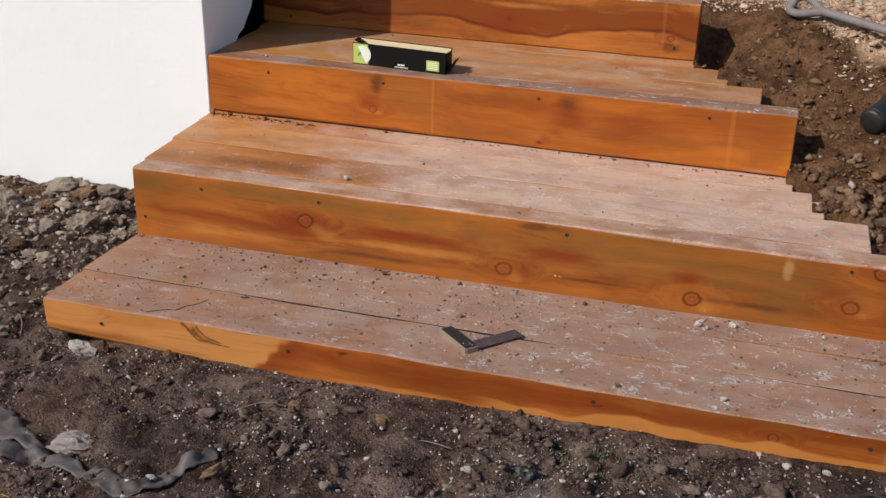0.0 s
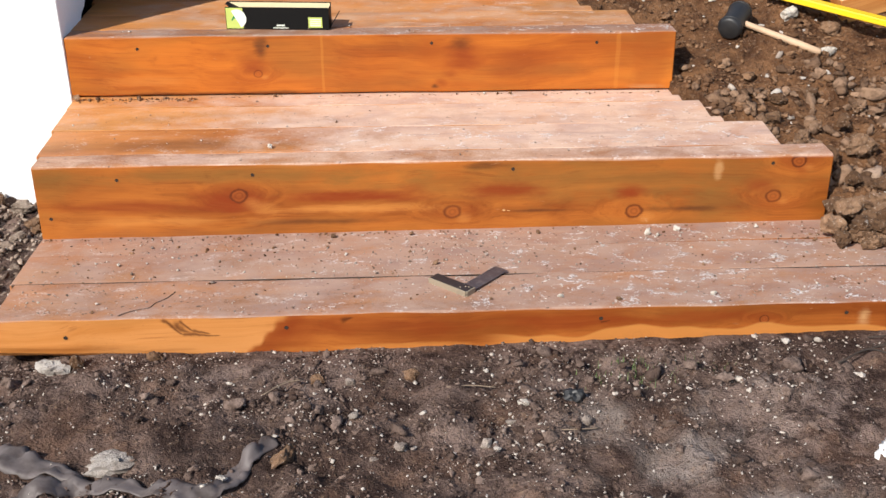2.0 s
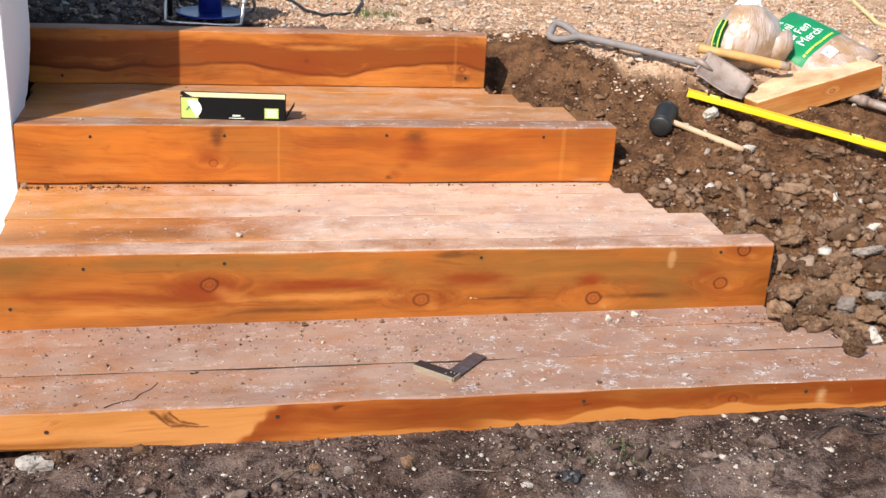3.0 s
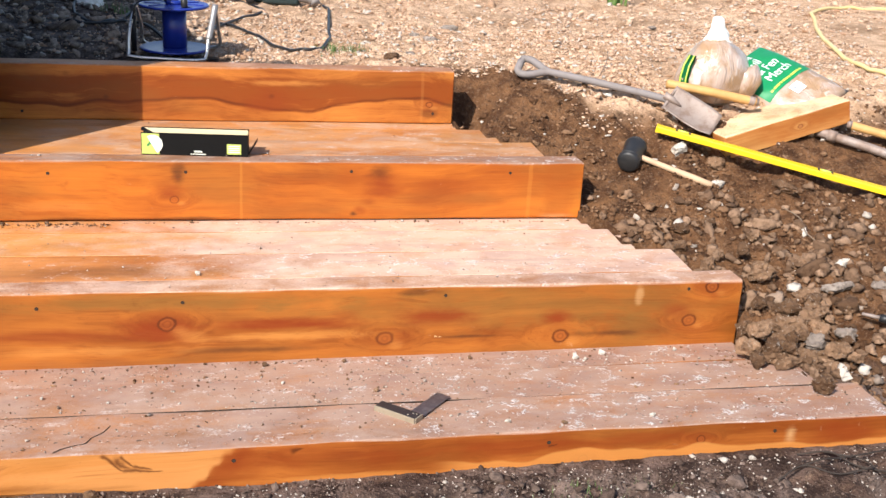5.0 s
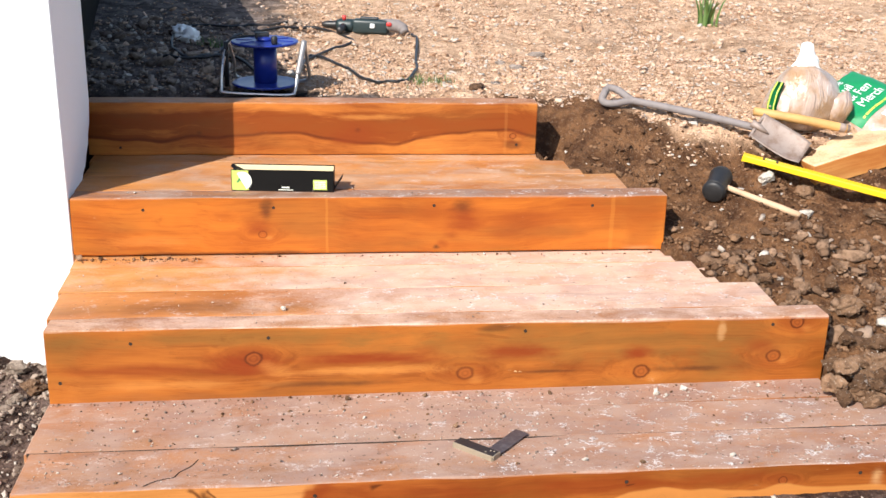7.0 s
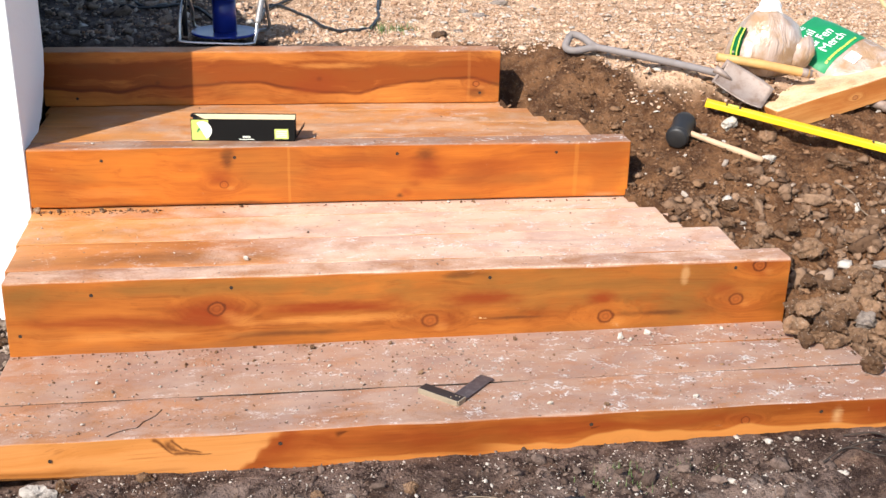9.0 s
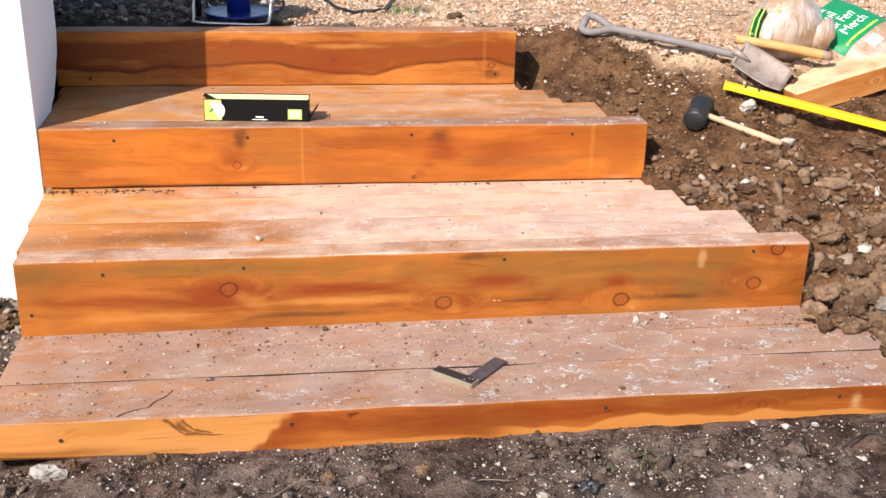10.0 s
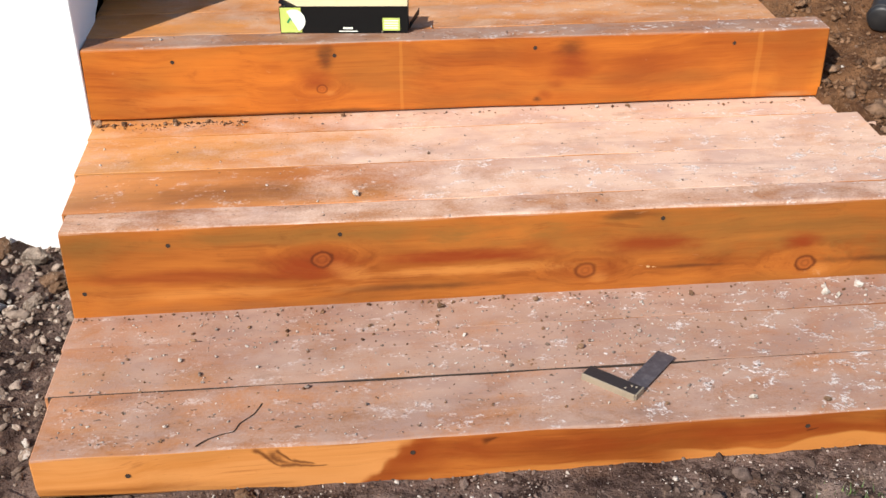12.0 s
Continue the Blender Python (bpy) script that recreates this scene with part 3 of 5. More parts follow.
def height(x, y):
    z = base_height(x, y)
    n1 = noise.fractal(Vector((x * 1.6, y * 1.6, 0.3)), 0.9, 2.1, 4)
    n2 = noise.fractal(Vector((x * 9, y * 9, 5.1)), 0.8, 2.2, 4)
    n3 = noise.fractal(Vector((x * 26, y * 26, 1.7)), 0.7, 2.0, 2)
    rough = 0.027 if y < 2.6 else 0.028 if y < 4.4 else 0.016
    if 2.46 < y < 2.75 and -1.75 < x < 1.0:
        rough, n1, n3 = rough * 0.16, n1 * 0.25, n3 * 0.25
    z += n1 * 0.022 + n2 * rough + n3 * (0.015 if y < 2.6 else 0.007)
    # the hollow beside the end of the top timber
    z -= 0.24 * math.exp(-((x - 0.04) / 0.13) ** 2 - ((y - 4.36) / 0.13) ** 2)
    if y > 2.6 and y < 4.4 and x > 0:
        z += 0.03 * noise.noise(Vector((x * 4.5, y * 4.5, 2.0)))
    # the pit in which the offcut's lower end stands
    z -= 0.055 * math.exp(-((x - 1.03) / 0.13) ** 2 - ((y - 4.02) / 0.11) ** 2)
    # a trench close behind the top timber
    if x < -0.95 and 4.36 < y < 4.90:
        z -= 0.36 * math.exp(-((y - 4.55) / 0.12) ** 2) * min(1.0, (-0.95 - x) / 0.35)
    # soil falls away along the front of the lowest board
    if -1.8 < x < 1.0 and y < 2.9:
        z -= 0.018 * math.exp(-((y - 2.58) / 0.07) ** 2) - 0.020 * min(1.0, max(0.0, (x + 0.9) / 1.2))
    return z


FOOTPRINTS = [(-1.64, 0.92, 2.585, 2.80), (-1.68, 0.80, 2.75, 3.14), (-1.70, 0.69, 3.12, 3.24), (-1.72, 0.53, 3.22, 3.46), (-1.72, 0.41, 3.40, 3.66), (-1.72, 0.32, 3.60, 3.84),
              (-1.74, 0.18, 3.80, 4.04), (-1.74, 0.06, 4.00, 4.24), (-1.76, -0.04, 4.20, 4.41)]
FOOT_TOP = [0.0, 0.0, 0.0, 0.2, 0.2, 0.2, 0.4, 0.4, 0.4]


def ground_z(x, y):
    """The soil's height, dug out below the steps."""
    z = height(x, y)
    for (x0, x1, y0, y1), t in zip(FOOTPRINTS, FOOT_TOP):
        if x0 < x < x1 and y0 < y < y1:
            z = min(z, t - 0.06)
    return z


def axis(fine0, fine1, step, far):
    a = list(np.arange(fine0, fine1 + 1e-6, step))
    d, lo, hi = step, fine0, fine1
    while hi < far:
        d *= 1.35
        hi += d
        a.append(hi)
    d = step
    while lo > -far:
        d *= 1.35
        lo -= d
        a.insert(0, lo)
    return a


def build_ground():
    xs, ys = axis(-2.9, 2.2, 0.016, 400), axis(1.4, 5.0, 0.016, 400)
    nx, ny = len(xs), len(ys)
    verts = np.empty((ny, nx, 3))
    for j, y in enumerate(ys):
        for i, x in enumerate(xs):
            near = -3.5 < x < 5 and 0 < y < 12
            verts[j, i] = (x, y, ground_z(x, y) if near else base_height(x, y))
    idx = np.arange(nx * ny).reshape(ny, nx)
    quads = np.stack([idx[:-1, :-1], idx[:-1, 1:], idx[1:, 1:], idx[1:, :-1]], -1).reshape(-1, 4)
    ob = mesh_from("ground", verts.reshape(-1, 3), quads, soil)
    for f in ob.data.polygons:
        f.use_smooth = True
    return tagged(ob, "bare muddy soil rising in a dug bank to stony ground", "ground", kind="structure")


def mesh_from(name, verts, faces, material):
    verts, faces = np.asarray(verts, dtype=np.float32), np.asarray(faces, dtype=np.int32)
    k = faces.shape[1]
    me = bpy.data.meshes.new(name)
    me.vertices.add(len(verts))
    me.vertices.foreach_set("co", verts.ravel())
    me.loops.add(faces.size)
    me.loops.foreach_set("vertex_index", faces.ravel())
    me.polygons.add(len(faces))
    me.polygons.foreach_set("loop_start", np.arange(0, faces.size, k, dtype=np.int32))
    me.polygons.foreach_set("loop_total", np.full(len(faces), k, dtype=np.int32))
    me.update(calc_edges=True)
    me.materials.append(material)
    return new(name, me)


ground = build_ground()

# ---- the white wall ----
WX, WY, WTOP = -1.735, 3.722, 1.66


def build_wall():
    bm = bmesh.new()
    outline = [(WY, -0.4), (WY, WTOP), (4.19, WTOP), (4.185, 1.2), (4.18, 0.74), (4.165, 0.70), (4.15, 0.66), (4.12, 0.63), (4.105, 0.60), (4.06, 0.565), (4.03, 0.535), (3.985, 0.52), (3.94, 0.48), (3.93, -0.4)]
    xs = [-7.0, -4.0, -3.0, -2.5, -2.1, -1.9, WX]
    rings = [[bm.verts.new((x, y + (0.004 * noise.noise(Vector((x * 3, y * 9, z * 4)))), z)) for y, z in outline] for x in xs]
    for a, b in zip(rings, rings[1:]):
        for k in range(len(outline)):
            q = (k + 1) % len(outline)
            bm.faces.new((a[k], b[k], b[q], a[q]))
    bm.faces.new(rings[0][::-1])
    bm.faces.new(rings[-1])
    bmesh.ops.recalc_face_normals(bm, faces=bm.faces[:])
    sharp = [e for e in bm.edges if all(v.co.x > WX - 0.001 for v in e.verts) and all(v.co.y < WY + 0.01 for v in e.verts)]
    bmesh.ops.bevel(bm, geom=sharp, offset=0.003, segments=1, affect="EDGES")
    wall = part("wall_front", bm, white_render)
    tagged(wall, "white painted rendered wall beside the timber steps", "wall", kind="structure")
    bm = bmesh.new()
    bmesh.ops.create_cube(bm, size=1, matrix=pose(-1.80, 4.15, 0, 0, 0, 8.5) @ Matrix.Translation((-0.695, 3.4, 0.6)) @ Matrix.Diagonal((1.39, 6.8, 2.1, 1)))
    side = part("wall_side", bm, near_black)
    tagged(side, "near-black side wall behind the steps", "wall", kind="structure")


build_wall()


# ---- the timber steps ----
def sleeper(name, length, depth, high, material, parent, at, yaw=0.0, lean=0.0, roll=0.0, seed=0, radius=0.006, wear=0.0015, wane=None, label="", below=0.0):
    """A sawn timber: x along its length, its origin at the lower front corner of its left end.
    wane(x): how far the lower front arris is rounded off there; below: how far it reaches under its origin."""
    corners = [(0, -below), (depth, -below), (depth, high), (0, high)]
    dirs = [(1, 1), (-1, 1), (-1, -1), (1, -1)]
    n = max(4, int(length / 0.05))
    xs = [0, 0.003] + [length * k / n for k in range(1, n)] + [length - 0.003, length]
    bm = bmesh.new()
    rings = []
    for i, x in enumerate(xs):
        inset = 0.003 if i in (0, len(xs) - 1) else 0.0
        ring = []
        for c, ((y, z), (sy, sz)) in enumerate(zip(corners, dirs)):
            r = radius * (1.0 + 0.9 * noise.noise(Vector((x * 3.1, c * 7.7, seed))))
            ry, rz = r, r
            if c == 0 and wane:
                w = wane(x)
                ry, rz = r + w * 0.8, r + w
            turn = (math.pi, 1.5 * math.pi, 0.0, 0.5 * math.pi)[c]
            for k in range(4):
                a = turn + 0.5 * math.pi * k / 3
                py = y + sy * ry + ry * math.cos(a)
                pz = z + sz * rz + rz * math.sin(a)
                j = wear * noise.noise(Vector((x * 5, c + k * 0.3, seed + 3.3)))
                py += (inset if py < depth / 2 else -inset) + j
                pz += (inset if pz < high / 2 else -inset) + j
                ring.append(bm.verts.new((x, py, pz)))
        rings.append(ring)
    m = len(rings[0])
    for a, b in zip(rings, rings[1:]):
        for k in range(m):
            bm.faces.new((a[k], a[(k + 1) % m], b[(k + 1) % m], b[k]))
    bm.faces.new(rings[0][::-1])
    bm.faces.new(rings[-1])
    bmesh.ops.recalc_face_normals(bm, faces=bm.faces[:])
    return part(name, bm, material, parent, label, pose(*at, roll, lean, yaw))


def screw(parent, x, z):
    """A countersunk screw head in the front of a timber."""
    bm = lathe([(0.0001, 0.0), (0.0046, 0.0), (0.0056, 0.0008), (0.0056, 0.0012), (0.0024, 0.0006), (0.0001, 0.0005)], 10)
    part("screw", bm, wood_split, parent, "", pose(x, -0.0002, z, 90, 0, 0))


STEP_LABEL = "timber step of sawn orange-brown sleepers "
step_one = thing("timber_step", STEP_LABEL + "dusted with grey grit", "step", group="garden steps")
front = sleeper("tread_board", 2.62, 0.205, 0.118, wood_front_low, step_one, (-1.672, 2.560, -0.022), 0.5, 0.0, -1.3, 1, 0.005, 0.003,
                lambda x: 0.035 * max(0.0, 1 - x / 0.55) ** 0.7, "low front board with a waney edge")
for sx, sz in ((0.186, 0.065), (0.76, 0.08), (1.59, 0.085), (2.25, 0.085)):
    screw(front, sx, sz)
sleeper("tread_board", 2.52, 0.1885, 0.100, tread_low, step_one, (-1.690, 2.7695, -0.015), 0.5, -0.1, -2.4, 2, 0.0018)
sleeper("tread_board", 2.40, 0.147, 0.100, tread_low_back, step_one, (-1.700, 2.966, -0.0345), 0.42, -0.42, -3.4, 3, 0.0008)

step_two = thing("timber_step", STEP_LABEL + "with knots and pale dust", "step", group="garden steps")
second_riser = riser = sleeper("riser_board", 2.405, 0.100, 0.195, wood_front_two, step_two, (-1.700, 3.115, 0.096), 0.2, 0.0, -2.0, 4, 0.007, 0.002, below=0.060)
for sx, sz in ((0.036, 0.028), (0.247, 0.15), (0.65, 0.16), (1.43, 0.165), (2.22, 0.17)):
    screw(riser, sx, sz)
sleeper("tread_board", 2.285, 0.196, 0.100, tread_two_front, step_two, (-1.712, 3.2185, 0.1880), 0.2, 0.0, 1.1, 5, 0.0010)
sleeper("tread_board", 2.170, 0.196, 0.100, tread_two, step_two, (-1.722, 3.4175, 0.1925), 0.1, 0.0, 0.6, 6, 0.0010)
sleeper("tread_board", 2.080, 0.200, 0.100, tread_two, step_two, (-1.726, 3.6165, 0.1955), 0.0, 0.0, 0.0, 7, 0.0010)

step_three = thing("timber_step", STEP_LABEL + "with a clean bright riser", "step", group="garden steps")
riser = sleeper("riser_board", 2.072, 0.100, 0.205, wood_front_three, step_three, (-1.733, 3.722, 0.301), 0.0, 0.0, -2.0, 8, 0.006, 0.002)
for sx, sz in ((0.241, 0.163), (0.68, 0.168), (1.235, 0.172), (1.80, 0.168)):
    screw(riser, sx, sz)
sleeper("tread_board", 1.960, 0.188, 0.100, tread_three, step_three, (-1.740, 3.830, 0.402), 0.0, 0.0, 0.0, 9, 0.0025)
sleeper("tread_board", 1.845, 0.188, 0.100, tread_three, step_three, (-1.745, 4.020, 0.401), 0.0, 0.0, 0.0, 10, 0.0025)
sleeper("tread_board", 1.730, 0.200, 0.100, tread_three, step_three, (-1.760, 4.210, 0.400), 0.0, 0.0, 0.0, 11, 0.0025)

step_four = thing("timber_step", "topmost sleeper with a dark wavy heartwood stripe", "step", group="garden steps")
riser = sleeper("riser_board", 1.740, 0.100, 0.208, wood_front_four, step_four, (-1.775, 4.295, 0.502), 0.0, 0.0, -1.0, 12, 0.006, 0.002)
for sx, sz in ((0.12, 0.03), (1.66, 0.04)):
    screw(riser, sx, sz)

# dirt lying in the joints of the treads
for step, long, x, y, top, wide, tilt in ((step_one, 2.50, -1.68, 2.7782, 0.0920, 0.0050, -0.01), (step_two, 2.27, -1.705, 3.2172, 0.2845, 0.0016, 0), (step_two, 2.15, -1.715, 3.4168, 0.2900, 0.0016, 0), (step_two, 2.06, -1.72, 3.6155, 0.2935, 0.0016, 0)):
    part("joint_dirt", slab((long, wide, 0.02), 0), wood_split, step, "dark dirt in the joint", pose(x + long / 2, y, top - 0.0215, 0, tilt, 0.5 if tilt else 0.1))


def rest_z(x, y, z):
    """The height of the two lower treads, which are not quite level; z itself elsewhere."""
    if z < 0.12 and 2.56 < y < 3.12:
        if y < 2.768:
            return 0.096 - 0.0227 * (y - 2.56)
        if y < 2.968:
            return 0.085 + 0.0017 * (x + 1.69) - 0.042 * (y - 2.769)
        return 0.0655 + 0.0073 * (x + 1.70) - 0.059 * (y - 2.966)
    if 0.25 < z < 0.35 and 3.12 < y < 3.73:
        return float(np.interp(y, [3.22, 3.42, 3.62, 3.72], [0.2885, 0.2925, 0.2955, 0.2960]))
    return z


for x, w in ((1.405, 0.008), (1.420, 0.010), (1.437, 0.012), (1.592, 0.006), (1.603, 0.006), (1.615, 0.006)):
    part("faint_mark", slab((w, 0.0006, 0.018), 0), faded_mark, second_riser, "", pose(x, -0.0004 + 0.0004, 0.028, -2, 0, 0))
bm = bmesh.new()
crack = glide([(0.325, 0.012, 0), (0.345, 0.030, 0), (0.375, 0.045, 0), (0.398, 0.052, 0), (0.410, 0.078, 0), (0.436, 0.105, 0), (0.452, 0.140, 0)], 6)
edge = [(bm.verts.new(p + Vector((-0.0014, 0.0010, 0))), bm.verts.new(p + Vector((0.0014, -0.0010, 0)))) for p in crack]
for p, q in zip(edge, edge[1:]):
    bm.faces.new((p[0], p[1], q[1], q[0]))
bmesh.ops.solidify(bm, geom=bm.faces[:], thickness=0.004)
part("split", bm, wood_split, front, "dark curved split in the wood", pose(0, 0, 0.1196))


# ---- things on the steps ----
def build_carton(m):
    """An open-topped carton of black printed card, cream inside, with a flap sticking out at one end."""
    L, D, H, T = 0.355, 0.062, 0.077, 0.0022
    box = thing("carton", "open black cardboard carton with lime labels, empty on the step", "box", m)

    def panel(name, size, at, material, label="", turn=(0, 0, 0)):
        return part(name, slab(size, 0.0006, 1), material, box, label, pose(*at, *turn))

    panel("front_panel", (L, T, H), (L / 2, 0, 0), black_card)
    panel("back_panel", (L, T, H + 0.004), (L / 2, D, 0), black_card)
    panel("lining", (L - 0.006, 0.0008, H - 0.002), (L / 2, D - T * 0.9, 0.003), cream_card, "bare cream card lining")
    panel("front_lining", (L - 0.006, 0.0008, H - 0.003), (L / 2, T * 0.9, 0.002), cream_card)
    panel("bottom_panel", (L - 0.005, D - 0.004, T), (L / 2, D / 2, 0.0005), cream_card)
    panel("end_panel", (T, D - 0.003, H - 0.012), (0.001, D / 2, 0), black_card)
    panel("end_panel", (T, D - 0.003, H - 0.004), (L - 0.001, D / 2, 0), black_card)
    panel("tuck_flap", (0.050, 0.040, 0.0015), (0.018, D * 0.62, H - 0.008), black_card, "", (0, 28, 0))
    panel("end_flap", (0.052, 0.05, 0.0018), (L + 0.017, D / 2 + 0.002, 0.030), black_card, "black end flap bent outward", (0, -58, 0))
    label = panel("lime_label", (0.058, 0.0008, H - 0.006), (0.031, -T * 0.75, 0.003), lime_ink, "lime green printed corner")
    bm = lathe([(0.0001, 0), (0.032, 0), (0.032, 0.0006), (0.0001, 0.0006)], 32)
    bmesh.ops.bisect_plane(bm, geom=bm.verts[:] + bm.edges[:] + bm.faces[:], plane_co=(-0.004, 0, 0), plane_no=(-0.8, -0.45, 0), clear_outer=True)
    part("round_mark", bm, pale_ink, label, "pale half-round mark", pose(0.008, -0.0006, 0.034, 90, 0, 0))
    bm = bmesh.new()
    for k in range(3):
        merge(bm, slab((0.005, 0.0004, 0.022), 0), pose(-0.014 + 0.011 * k, 0, 0.018 + 0.006 * k, 0, 34, 0))
    part("print_bar", bm, green_print, label, "", pose(0.004, -0.0008, 0.010))
    spec = panel("spec_label", (0.048, 0.0008, 0.036), (L - 0.047, -T * 0.75, 0.008), lime_ink, "small lime specification label")
    bm = bmesh.new()
    for k in range(4):
        merge(bm, slab((0.038, 0.0004, 0.003), 0), pose(0, 0, 0.006 + 0.007 * k))
    part("print_bar", bm, pale_ink, spec, "", pose(0, -0.0006, 0))
    bm = bmesh.new()
    for k, (w, z) in enumerate(((0.028, 0.012), (0.052, 0.005))):
        for i in range(5 if k == 0 else 1):
            merge(bm, slab((w / 6.5 if k == 0 else w, 0.0004, 0.006 if k == 0 else 0.0025), 0), pose((i - 2) * w / 5 if k == 0 else 0, 0, z))
    part("print_bar", bm, pale_ink, box, "", pose(L * 0.53, -T * 0.8, 0))
    return box


build_carton(pose(-1.200, 3.818, 0.504, 0, 0, -4.6))


def build_square(m):
    """A carpenter's try square: a dark stock with brass edge, and a steel blade let into its end."""
    sq = thing("try_square", "small try square with dark stock and steel blade", "tool", m)
    part("stock", slab((0.128, 0.036, 0.016), 0.002), dark_stock, sq, "dark polished stock", pose(0.064, 0.018, 0))
    part("face_plate", slab((0.128, 0.0035, 0.0165), 0.0008), brass, sq, "worn brass facing", pose(0.064, -0.0015, 0))
    part("end_plate", slab((0.004, 0.036, 0.0165), 0.0008), brass, sq, "", pose(0.130, 0.018, 0))
    blade = part("blade", slab((0.043, 0.188, 0.002), 0.0004, 1), blade_steel, sq, "scratched steel blade", pose(0.110, 0.092, 0.007))
    bm = bmesh.new()
    for k in range(14):
        merge(bm, slab((0.010 if k % 5 == 0 else 0.006, 0.0007, 0.0003), 0), pose(0, 0.01 * k, 0))
    part("scale_mark", bm, black_plastic, blade, "", pose(-0.017, -0.03, 0.0019))
    for x, y in ((0.100, 0.010), (0.118, 0.026), (0.108, 0.024)):
        part("rivet", lathe([(0.0001, 0), (0.0028, 0), (0.002, 0.0012), (0.0001, 0.0015)], 10), brass, sq, "", pose(x, y, 0.0158))
    return sq


build_square(pose(-0.533, 2.735, 0.0925, -1.5, 0, -41.0))


# ---- tools on the bank ----
def build_mallet(m):
    """A rubber mallet lying on its side: the head along y, the handle along x."""
    mal = thing("mallet", "black rubber mallet with pale wooden handle lying on soil", "mallet", m)
    bm = lathe([(0.0001, 0), (0.034, 0), (0.040, 0.004), (0.043, 0.012), (0.041, 0.030), (0.039, 0.076), (0.041, 0.122), (0.043, 0.140), (0.040, 0.148), (0.034, 0.152), (0.0001, 0.152)], 28)
    head = part("head", bm, rubber, mal, "scuffed black rubber head", pose(0, 0.076, 0, 90, 0, 0), True)
    for y in (0.018, 0.134):
        part("rim", tube([(0.0425 * math.cos(t), 0.0425 * math.sin(t), 0) for t in (2 * math.pi * k / 28 for k in range(28))], 0.0022, 6, True), rubber, head, "", pose(0, 0, y), True)
    part("handle", tube([(0.030, 0, 0), (0.05, 0, 0), (0.14, 0, -0.001), (0.25, 0, -0.002), (0.318, 0, -0.003), (0.324, 0, -0.003)], [0.0105, 0.011, 0.0115, 0.0135, 0.0125, 0.006], 14), ash_wood, mal, "pale turned handle", None, True)
    return mal


build_mallet(pose(0.608, 3.965, 0.475, 14, 14, -28))


def build_level(m, length=1.28):
    """A long spirit level of yellow box section with end caps and vial windows."""
    lev = thing("spirit_level", "long yellow spirit level lying across the dug bank", "level", m)
    bm = slab((length, 0.050, 0.024), 0.003)
    part("body", bm, yellow_paint, lev, "bright yellow painted box section", pose(length / 2, 0, 0))
    for x in (-0.002, length + 0.002):
        part("end_cap", slab((0.008, 0.053, 0.027), 0.003), yellow_paint, lev, "", pose(x, 0, -0.0015))
    for x in (0.10, 0.66, 1.18):
        win = part("vial_window", slab((0.062, 0.034, 0.0016), 0.0006, 1), yellow_paint, lev, "", pose(x, 0, 0.0236))
        for dx in (-0.026, 0.026):
            part("vial_mark", slab((0.008, 0.036, 0.0012), 0.0003, 1), black_plastic, win, "black end of the vial", pose(dx, 0, 0.0012))
        part("vial", tube([(-0.02, 0, 0), (0.02, 0, 0)], 0.0055, 10), lime_print, win, "", pose(0, 0, 0.0005), True)
    for y in (-0.0262, 0.0262):
        part("edge_strip", slab((length - 0.02, 0.0022, 0.018), 0.0006, 1), yellow_paint, lev, "", pose(length / 2, y, 0.003))
    return lev


def aim(a, b, twist=0.0):
    """A pose at a with x towards b."""
    a, b = Vector(a), Vector(b)
    return Matrix.Translation(a) @ (b - a).to_track_quat("X", "Z").to_matrix().to_4x4() @ pose(0, 0, 0, twist, 0, 0)


build_level(aim((0.755, 4.105, 0.530), (1.560, 3.720, 0.388)))

offcut = thing("timber_offcut", "short orange timber offcut resting on the bank edge", "timber", pose(1.037, 4.041, 0.429, 0, -13.8, 8.5))
sleeper("timber", 0.59, 0.192, 0.098, offcut_wood, offcut, (0, 0, 0), 0, 0, 0, 14, 0.005, 0.002)


